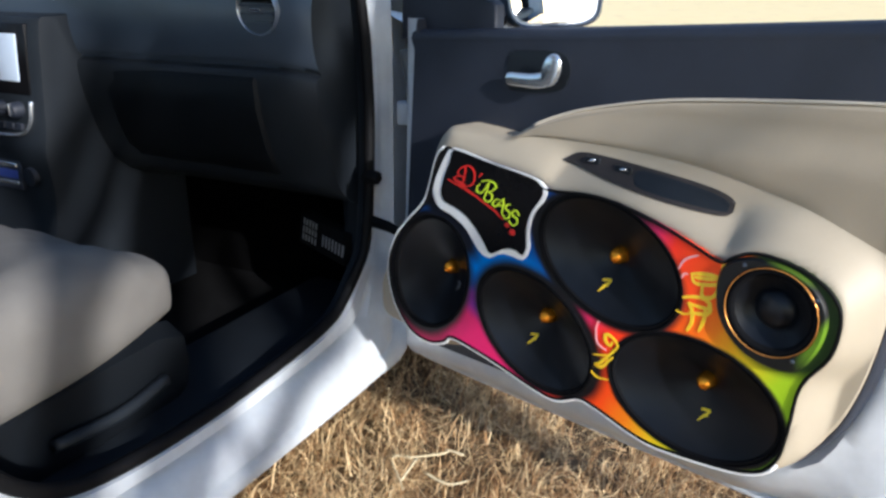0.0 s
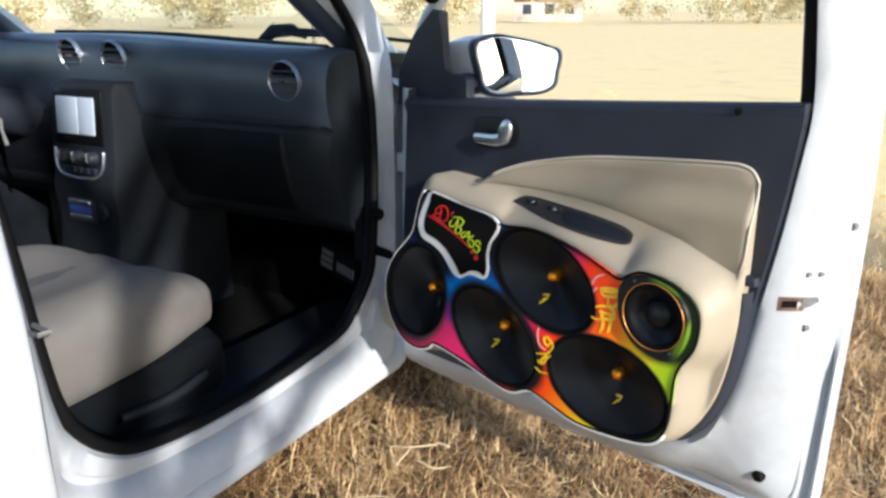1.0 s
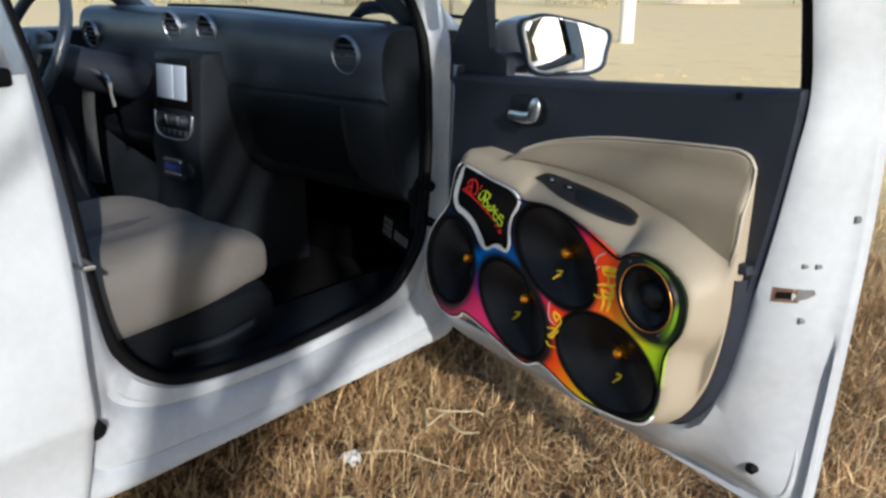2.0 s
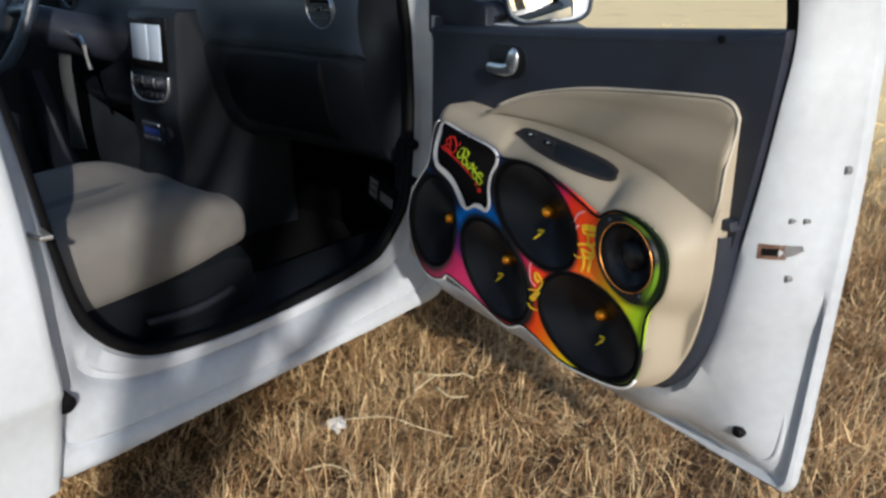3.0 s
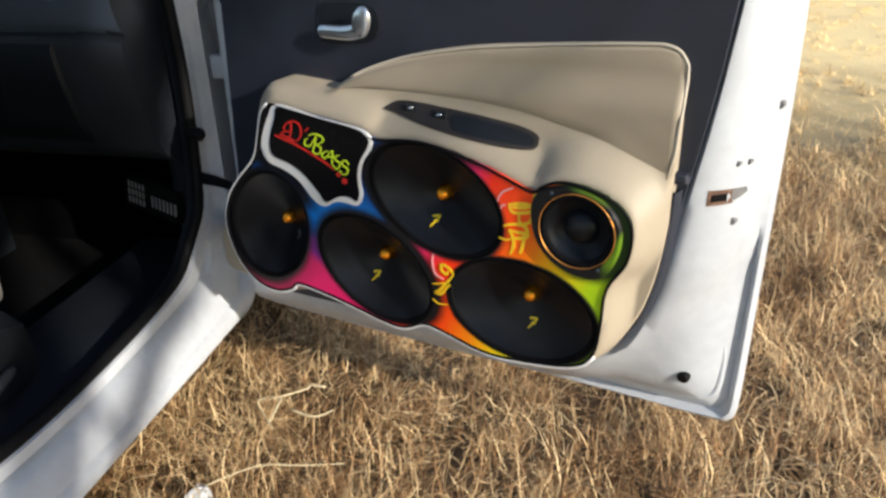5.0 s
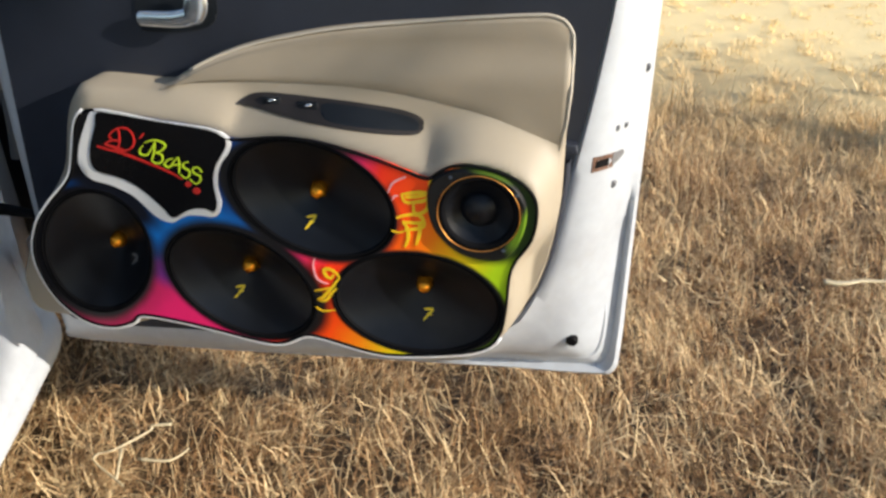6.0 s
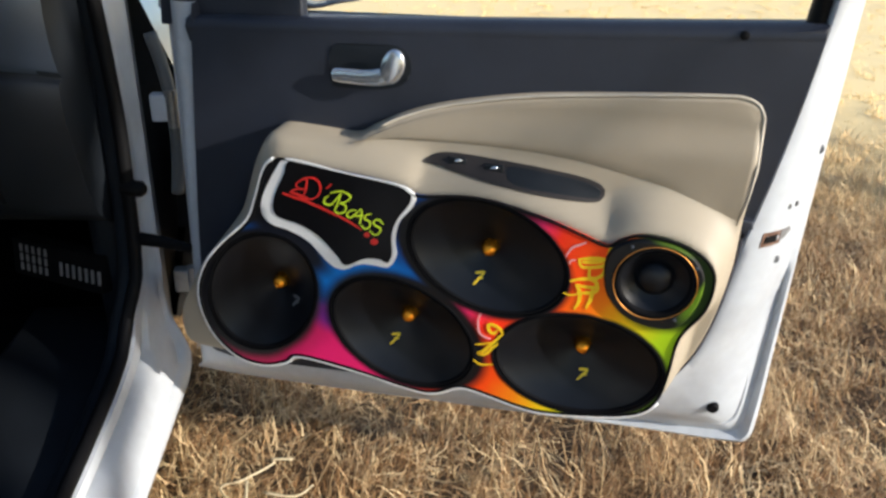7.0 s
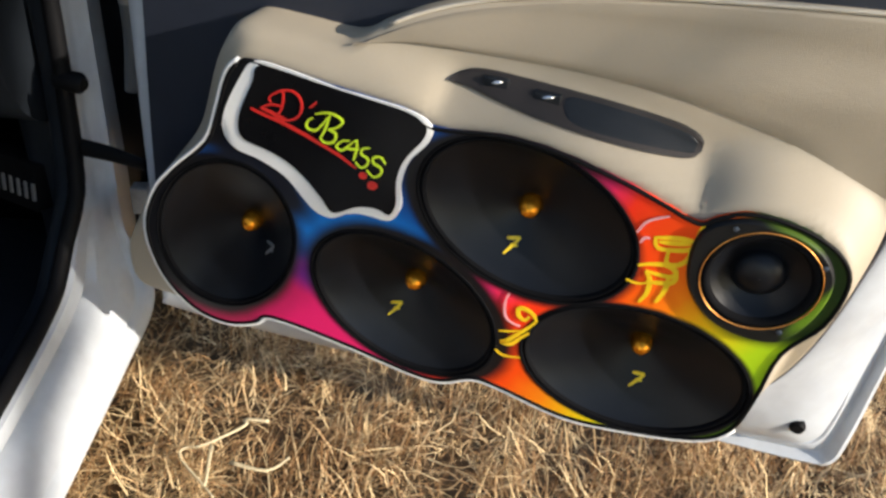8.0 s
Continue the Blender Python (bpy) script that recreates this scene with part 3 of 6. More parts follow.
def door_fittings():
    for x, z, r in ((-0.155, 0.313, 0.0095),):
        y = surface_y(x, z)
        bm = bmesh.new()
        tube(bm, [(x, y + 0.006, z), (x, y - 0.004, z), (x, y - 0.008, z)], [r, r, r * 0.7], 16)
        part("rubber_stop", bm, RUBBER, door, "black rubber buffer")
    for x, z, r in ((-0.119, 0.573, 0.0055), (-0.121, 0.655, 0.0042), (-0.110, 0.655, 0.0042), (-0.089, 0.722, 0.006)):
        y = surface_y(x, z)
        bm = bmesh.new()
        tube(bm, [(x, y + 0.006, z), (x - 0.002, y - 0.002, z), (x - 0.002, y - 0.003, z)], [r, r, r * 0.6], 12)
        part("screw", bm, SCREW, door, "grey recessed screw")
    for name, out, up, mat, label in (
            ("latch", [(-0.150, 0.598), (-0.136, 0.599), (-0.122, 0.600), (-0.1215, 0.610), (-0.121, 0.621), (-0.135, 0.6205), (-0.149, 0.620), (-0.1495, 0.609)], 0.0012, BRASS, "rust-brown latch in its slot"),
            ("latch_hole", [(-0.145, 0.604), (-0.136, 0.6045), (-0.128, 0.605), (-0.128, 0.615), (-0.136, 0.6145), (-0.144, 0.614)], 0.0020, RUBBER, "dark latch opening"),
            ("latch_claw", [(-0.1235, 0.603), (-0.115, 0.607), (-0.108, 0.614), (-0.110, 0.621), (-0.1235, 0.620)], 0.0016, SCREW, "grey latch mouth")):
        bm = bmesh.new()
        bm.faces.new([bm.verts.new((x, surface_y(x, z) - up, z)) for x, z in out])
        bmesh.ops.recalc_face_normals(bm, faces=bm.faces[:])
        bmesh.ops.solidify(bm, geom=bm.faces[:], thickness=0.004)
        part(name, bm, mat, door, label, smooth=None)
    # pressed ridge beside the rear lower corner
    bm = bmesh.new()
    p = spline([(-0.178, 0.262), (-0.130, 0.268), (-0.112, 0.285), (-0.108, 0.33), (-0.110, 0.37)], 5)
    tube(bm, [(x, surface_y(x, z) + 0.002, z) for x, z in p], [0.001 + 0.004 * math.sin(math.pi * k / (len(p) - 1)) for k in range(len(p))], 8)
    part("pressed_ridge", bm, DUSTY, door, smooth=180)
    bm = bmesh.new()
    tube(bm, [(-0.228, 0.889, 0.876), (-0.228, 0.8825, 0.876), (-0.228, 0.8815, 0.876)], [0.0055, 0.0055, 0.0035], 12)
    part("trim_screw", bm, RUBBER, door, "small dark trim screw")
    # window frame, leaning inwards with height
    lean = lambda z: 0.962 - 0.27 * max(0, z - 0.9)
    front = [(-1.018, 0.84), (-1.008, 0.90), (-0.955, 0.975), (-0.875, 1.045), (-0.68, 1.20), (-0.48, 1.32), (-0.30, 1.375), (-0.17, 1.385), (-0.125, 1.37), (-0.108, 1.34)]
    bm = bmesh.new()
    p = spline(front, 5)
    tube(bm, [(x, lean(z), z) for x, z in p], [0.018 + 0.010 * min(1, max(0, (k - 30) / 12)) for k in range(len(p))], 12, flat=(1, 0.75, 1))
    part("window_frame", bm, WHITE, door, smooth=180)
    bm = bmesh.new()
    seal = spline([(-0.86, 1.035), (-0.68, 1.18), (-0.48, 1.30), (-0.30, 1.352), (-0.18, 1.362), (-0.150, 1.345), (-0.141, 1.25), (-0.141, 1.10), (-0.144, 0.98), (-0.147, 0.88)], 6)
    tube(bm, [(x, lean(z) - 0.045, z) for x, z in seal], 0.011, 8, flat=(1, 1.6, 1))
    part("window_seal", bm, RUBBER, door, "black rubber run channel", smooth=180)
    # mirror corner
    bm = bmesh.new()
    slab(bm, [(-1.004, 0.826), (-1.0, 0.895), (-0.95, 0.968), (-0.890, 1.018), (-0.864, 1.012), (-0.857, 0.903), (-0.850, 0.896), (-0.80, 0.894), (-0.79, 0.886), (-0.79, 0.842)], 0.908, 0.928, round_edge=0.005)
    part("corner_cover", bm, TRIM, door, "dark plastic mirror corner cover")
    bm = bmesh.new()
    xs = [-0.952 + k * (0.813 / 40) for k in range(41)]
    prof = [(0.93, -0.05), (0.892, -0.032), (0.884, -0.012), (0.889, -0.002), (0.902, 0.002), (0.925, 0.0), (0.95, -0.002), (0.955, -0.02)]
    grid(bm, [[(x, y, belt(x) + dz) for y, dz in prof] for x in xs])
    part("belt_rail", bm, TRIM, door, "dark grey top rail", smooth=60)
    # dark trim board
    inner = spline([(d, e) for _, _, _, d, e in RIM], 4)
    top = [(x, belt(x) - 0.012) for x in [-0.137 - k * 0.1 for k in range(1, 9)]]
    bm = bmesh.new()
    slab(bm, inner + top, 0.886, 0.93, round_edge=0.004)
    part("trim_board", bm, TRIM, door, "dark grey grained door card")
    bm = bmesh.new()
    slab(bm, [(-0.203, 0.632), (-0.192, 0.650), (-0.172, 0.648), (-0.170, 0.636)], 0.872, 0.90, round_edge=0.003)
    part("trim_clip", bm, TRIM, door)


door_fittings()


def door_handle():
    bm = bmesh.new()
    cup = [(-0.744, 0.776), (-0.741, 0.770), (-0.734, 0.768), (-0.69, 0.769), (-0.652, 0.775), (-0.636, 0.786), (-0.631, 0.803), (-0.636, 0.820), (-0.650, 0.829), (-0.69, 0.829), (-0.732, 0.826), (-0.741, 0.822), (-0.744, 0.814), (-0.7445, 0.795)]
    slab(bm, spline(cup, 4, True), 0.8845, 0.892, round_edge=0.003)
    part("handle_cup", bm, LOWDASH, door, "black handle recess")
    # broad flat lever that sweeps up into a round paddle
    bm = bmesh.new()
    ring = [2 * math.pi * i / 20 for i in range(20)]
    path = spline([(-0.739, 0.878, 0.786, 0.0045), (-0.737, 0.8775, 0.786, 0.0085), (-0.730, 0.877, 0.7862, 0.0100), (-0.710, 0.875, 0.7865, 0.0104), (-0.690, 0.873, 0.7870, 0.0108), (-0.672, 0.8715, 0.7895, 0.0120), (-0.658, 0.871, 0.7945, 0.0130), (-0.648, 0.871, 0.799, 0.0110)], 4)
    V = grid(bm, [[(x, y - 0.0045 * math.sin(a), z + h * math.cos(a)) for a in ring] for x, y, z, h in path], True)
    bm.faces.new(V[0][::-1])
    bm.faces.new(V[-1])
    lever = part("door_handle", bm, SILVER, door, "broad silver pull lever", smooth=60)
    bm = bmesh.new()
    rows = [[(-0.653 + 0.0165 * k * math.cos(a) + 0.004 * k * math.sin(a), 0.8665 + d, 0.8050 + 0.0235 * k * math.sin(a)) for a in ring] for k, d in ((0.85, 0.008), (1.0, 0.005), (1.0, 0.003), (0.95, 0.0012), (0.85, 0.0002), (0.65, -0.0008), (0.4, -0.0015), (0.05, -0.0018))]
    V = grid(bm, rows, True)
    bm.faces.new(V[0][::-1])
    bm.faces.new(V[-1])
    part("paddle", bm, SILVER, lever, "rounded silver paddle", smooth=180)


door_handle()


MIRROR_RADIUS = 1.2


def mirror():
    bl, br, rr, tl = Vector((-0.829, 1.001, 0.852)), Vector((-0.758, 1.106, 0.853)), Vector((-0.765, 1.148, 0.917)), Vector((-0.855, 0.989, 0.95))
    c = (bl + br + rr + tl) / 4
    n = (br - bl).cross(tl - bl).normalized()
    n = n if n.x > 0 else -n
    inner = (bl - br).normalized()
    flat = [bl, Vector((-0.754, 1.120, 0.856)), Vector((-0.765, 1.149, 0.930)), Vector((-0.79, 1.10, 0.950)), Vector((-0.83, 1.03, 0.966)), tl]
    flat = [p - n * (p - c).dot(n) for p in flat]
    flat = [flat[k].lerp(flat[(k + 1) % 6], s) for k in range(6) for s in (0.16, 0.5, 0.84)]
    ring = [Vector(p) for p in spline(flat, 3, True)]
    mid = sum(ring, Vector()) / len(ring)
    turn = Matrix.Rotation(radians(6.7), 3, 'Z') @ Matrix.Rotation(radians(5.0), 3, Vector((0, 0, 1)).cross(n).normalized())
    ring, n = [mid + turn @ (p - mid) for p in ring], turn @ n
    bm = bmesh.new()
    rows = [[mid + (p - mid) * s + n * d + inner * e for p in ring] for s, d, e in (
        (0.94, -0.004, 0), (0.96, 0.002, 0), (1.03, 0.002, 0), (1.08, -0.006, 0), (1.10, -0.03, 0.014), (1.08, -0.06, 0.036), (1.0, -0.09, 0.050), (0.82, -0.115, 0.052), (0.5, -0.133, 0.046), (0.05, -0.14, 0.045))]
    grid(bm, rows, True)
    part("mirror_housing", bm, WHITE, door, "white domed mirror housing", smooth=60)
    bm = bmesh.new()
    rows = [[mid + (p - mid) * s + n * d for p in ring] for s, d in ((1.0, -0.008), (1.015, 0.005), (1.06, 0.007), (1.11, 0.003), (1.14, -0.012), (1.135, -0.034))]
    grid(bm, rows, True)
    part("mirror_bezel", bm, DASH, door, "dark plastic bezel", smooth=60)
    # the glass bulges a little, as passenger side mirrors do
    bm = bmesh.new()
    glass = lambda s, d: [mid + (p - mid) * s + n * (d + 0.004 - ((p - mid) * s).length_squared / (2 * MIRROR_RADIUS)) for p in ring]
    V = grid(bm, [glass(1.03, -0.004)] + [glass(k / 12 * 1.03, 0) for k in range(12, 0, -1)], True)
    bm.faces.new(V[-1])
    bmesh.ops.recalc_face_normals(bm, faces=bm.faces[:])
    part("mirror_glass", bm, MIRROR, door, "clear convex mirror glass", smooth=180)
    bm = bmesh.new()
    tube(bm, [(-0.868, 0.925, 0.868), (-0.870, 0.96, 0.868), (-0.868, 1.03, 0.872)], [0.026, 0.026, 0.028], 12, flat=(1.2, 1, 0.85))
    part("mirror_arm", bm, TRIM, door, "dark plastic mirror foot")


mirror()

# ---- speaker pod on the door ----
BOARD = spline([(-0.797, 0.682), (-0.779, 0.685), (-0.696, 0.675), (-0.627, 0.667), (-0.601, 0.656), (-0.541, 0.662), (-0.492, 0.659), (-0.430, 0.645), (-0.385, 0.630),
                (-0.352, 0.619), (-0.337, 0.628), (-0.317, 0.638), (-0.290, 0.639), (-0.255, 0.631), (-0.228, 0.615), (-0.215, 0.590), (-0.219, 0.545), (-0.243, 0.500),
                (-0.248, 0.440), (-0.257, 0.392), (-0.290, 0.364), (-0.375, 0.348), (-0.430, 0.346), (-0.499, 0.362), (-0.532, 0.365), (-0.567, 0.348), (-0.605, 0.348),
                (-0.695, 0.365), (-0.778, 0.374), (-0.800, 0.359), (-0.837, 0.347), (-0.880, 0.356), (-0.917, 0.395), (-0.931, 0.455), (-0.914, 0.507), (-0.884, 0.545),
                (-0.842, 0.587), (-0.826, 0.625), (-0.812, 0.665)], 4, True)
BX, BZ = np.array([p[0] for p in BOARD]), np.array([p[1] for p in BOARD])
OVALS = [(-0.831, 0.472, 0.107, 0.082, 62, (-0.815, 0.478), (0.028, -0.024)), (-0.619, 0.440, 0.114, 0.083, -25, (-0.616, 0.454), (-0.019, -0.042)),
         (-0.503, 0.578, 0.115, 0.081, -19.5, (-0.505, 0.578), (-0.010, -0.042)), (-0.369, 0.432, 0.119, 0.082, -2, (-0.364, 0.445), (0.006, -0.044))]
TWEET = (-0.286, 0.577)


def from_board(x, z):
    """Signed distance to the board's outline; negative inside it."""
    ax, az, bx, bz = BX, BZ, np.roll(BX, -1), np.roll(BZ, -1)
    dx, dz = bx - ax, bz - az
    t = np.clip(((x - ax) * dx + (z - az) * dz) / (dx * dx + dz * dz + 1e-12), 0, 1)
    d = np.min(np.hypot(x - ax - t * dx, z - az - t * dz))
    cross = ((az > z) != (bz > z)) & (x < (bx - ax) * (z - az) / (bz - az + 1e-12) + ax)
    return -d if np.count_nonzero(cross) % 2 else d


def beige_y(x, z):
    base = 0.842 + 0.042 * (x + 0.70) + 0.017 * smooth01((z - 0.715 - 0.02 * (x + 0.7)) / 0.05)
    d = from_board(x, z)
    if d < -0.013:
        return 0.884
    if d < 0:
        return 0.8125 + 0.0065 * smooth01((-d - 0.003) / 0.008)
    k = 0.030 + 0.02 * smooth01((z - 0.56) / 0.10)
    return 0.8125 + (base - 0.8125) * smooth01(d / k) ** 0.8


pod = thing("speaker_pod", (-0.58, 0.87, 0.35), "beige moulded speaker pod with a rainbow airbrushed board", "speaker panel")


def pod_shell():
    top = [(-0.984, 0.392), (-0.976, 0.42), (-0.951, 0.470), (-0.921, 0.514), (-0.872, 0.578), (-0.850, 0.625), (-0.833, 0.676), (-0.820, 0.703), (-0.806, 0.712), (-0.76, 0.711), (-0.704, 0.709),
           (-0.675, 0.725), (-0.635, 0.745), (-0.576, 0.764), (-0.474, 0.784), (-0.347, 0.797), (-0.237, 0.805), (-0.210, 0.804), (-0.195, 0.797), (-0.186, 0.783)]
    low = [(-0.984, 0.375), (-0.972, 0.345), (-0.93, 0.338), (-0.86, 0.334), (-0.80, 0.342), (-0.74, 0.352), (-0.60, 0.334), (-0.50, 0.342), (-0.40, 0.334), (-0.30, 0.345), (-0.256, 0.366), (-0.223, 0.413), (-0.205, 0.457), (-0.192, 0.52), (-0.184, 0.60)]
    T, L = np.array(spline(top, 6)), np.array(spline(low, 6))
    xs = np.concatenate([np.linspace(-0.984, -0.80, 40)[:-1], np.linspace(-0.80, -0.24, 76)[:-1], np.linspace(-0.24, -0.186, 22)])
    zt, zb = np.interp(xs, T[:, 0], T[:, 1]), np.interp(xs, L[:, 0], L[:, 1])
    bm = bmesh.new()
    rows = []
    n = 56
    for x, a, b in zip(xs, zb, zt):
        col = [(x, 0.90, a)]
        for k in range(n + 1):
            z = a + (b - a) * k / n
            e = min(1, min(k, n - k) * (b - a) / n / 0.008, (x + 0.985) / 0.008 + 0.02, (-0.1855 - x) / 0.008 + 0.02)
            col.append((x, beige_y(x, z) + (0.0035 if x > -0.66 and z > 0.66 else 0.008) * (1 - math.sqrt(max(0, 1 - (1 - e) ** 2))), z))
        col.append((x, 0.90, b))
        rows.append(col)
    for i in (0, -1):
        edge = [(p[0], 0.90, p[2]) for p in rows[i]]
        rows.insert(0 if i == 0 else len(rows), edge)
    grid(bm, rows)
    part("pod_shell", bm, BEIGE, pod, "beige leatherette skin", smooth=70)
    edge = [(x, z) for x, z in L if x > -0.33] + [(-0.184, 0.625)]
    bm = bmesh.new()
    rows = []
    for k, (x, z) in enumerate(edge):
        a, b = edge[max(0, k - 1)], edge[min(len(edge) - 1, k + 1)]
        dx, dz = b[0] - a[0], b[1] - a[1]
        l = math.hypot(dx, dz) + 1e-9
        nx, nz = dz / l, -dx / l
        rows.append([(x + nx * o, y, z + nz * o) for o, y in ((-0.004, 0.868), (0.0015, 0.867), (0.0045, 0.871), (0.0075, 0.892), (0.009, 0.915))])
    grid(bm, rows)
    part("trim_edge", bm, TRIM, pod, "dark grey trim edge", smooth=60)
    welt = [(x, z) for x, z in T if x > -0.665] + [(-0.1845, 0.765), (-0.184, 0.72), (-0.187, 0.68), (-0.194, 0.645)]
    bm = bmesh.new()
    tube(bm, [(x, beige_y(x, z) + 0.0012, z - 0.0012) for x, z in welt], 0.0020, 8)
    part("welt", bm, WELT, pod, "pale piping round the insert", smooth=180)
    # shade above the armrest fold, put into the insert's darker colour
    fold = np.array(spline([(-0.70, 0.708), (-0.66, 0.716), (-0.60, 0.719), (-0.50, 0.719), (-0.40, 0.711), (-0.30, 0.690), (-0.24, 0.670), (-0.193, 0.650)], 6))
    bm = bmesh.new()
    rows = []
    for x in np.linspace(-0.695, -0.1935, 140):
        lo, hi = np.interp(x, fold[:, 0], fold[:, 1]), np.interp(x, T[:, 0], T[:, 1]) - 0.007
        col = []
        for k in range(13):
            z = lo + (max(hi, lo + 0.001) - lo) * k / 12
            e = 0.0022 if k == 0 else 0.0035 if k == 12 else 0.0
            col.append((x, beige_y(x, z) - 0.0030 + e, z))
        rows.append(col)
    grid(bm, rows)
    part("shaded_insert", bm, INSERT, pod, "insert in a darker beige for the shade on it", smooth=60)
    holes = [ellipse(cx, cz, a * 0.985, b * 0.985, g) for cx, cz, a, b, g, _, _ in OVALS] + [ellipse(*TWEET, 0.054, 0.054, 0)]
    bm = bmesh.new()
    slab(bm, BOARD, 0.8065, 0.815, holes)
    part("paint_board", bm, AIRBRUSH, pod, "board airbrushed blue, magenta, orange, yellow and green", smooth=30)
    n = len(BOARD)
    start = 66
    for name, mat, off, r, label in (("white_edging", WHITEPVC, 0.0034, 0.0026, "white edging strip"), ("black_edging", RUBBER, 0.0, 0.0022, "thin black edging")):
        bm = bmesh.new()
        path = []
        for k in range(start + (10 if name == "white_edging" else -66), n + (1 if name == "white_edging" else 0)):
            x, z = BOARD[k % n]
            dx, dz = np.array(BOARD[(k + 1) % n]) - np.array(BOARD[k - 1])
            l = math.hypot(dx, dz) + 1e-9
            path.append((x - dz / l * off, 0.8075 if off else 0.8065, z + dx / l * off))
        tube(bm, path, r, 8)
        part(name, bm, mat, pod, label, smooth=180)


pod_shell()


def graffiti():
    yellow = [[(-0.384, 0.597), (-0.38, 0.586), (-0.368, 0.586), (-0.35, 0.592), (-0.348, 0.605), (-0.347, 0.615), (-0.346, 0.621)], [(-0.383, 0.596), (-0.363, 0.6), (-0.348, 0.6)],
              [(-0.380, 0.592), (-0.365, 0.594), (-0.352, 0.597)], [(-0.369, 0.584), (-0.368, 0.572), (-0.36, 0.571), (-0.352, 0.578), (-0.35, 0.59)],
              [(-0.392, 0.562), (-0.383, 0.566), (-0.368, 0.569), (-0.358, 0.565), (-0.359, 0.558), (-0.374, 0.557), (-0.384, 0.558)], [(-0.384, 0.558), (-0.378, 0.549), (-0.377, 0.534), (-0.382, 0.521)],
              [(-0.362, 0.556), (-0.362, 0.542), (-0.367, 0.525)], [(-0.381, 0.546), (-0.359, 0.551), (-0.355, 0.561)]]
    lower = [[(-0.474, 0.466), (-0.478, 0.473), (-0.487, 0.478), (-0.494, 0.477), (-0.493, 0.468), (-0.486, 0.464), (-0.482, 0.471)],
              [(-0.474, 0.466), (-0.483, 0.453), (-0.491, 0.443), (-0.501, 0.431), (-0.506, 0.428), (-0.496, 0.428), (-0.486, 0.441), (-0.479, 0.449)]]
    fine = [[(-0.399, 0.544), (-0.389, 0.542), (-0.38, 0.545)], [(-0.511, 0.442), (-0.499, 0.445), (-0.489, 0.449)], [(-0.512, 0.416), (-0.502, 0.41), (-0.483, 0.413)]]
    pale = [[(-0.401, 0.597), (-0.394, 0.611), (-0.377, 0.621)], [(-0.396, 0.587), (-0.393, 0.593), (-0.388, 0.594)], [(-0.506, 0.494), (-0.509, 0.482), (-0.507, 0.465), (-0.501, 0.458), (-0.49, 0.455)]]
    k = 0
    for strokes, mat, w in ((yellow, LEMON, 0.0050), (lower, LEMON, 0.0050), (fine, LEMON, 0.0026), (pale, PINKLINE, 0.0028)):
        for st in strokes:
            k += 1
            bm = bmesh.new()
            ribbon(bm, st, w, 0.8061 - 0.00008 * k, 0.0008)
            part("paint_stroke", bm, mat, pod, smooth=None)


graffiti()


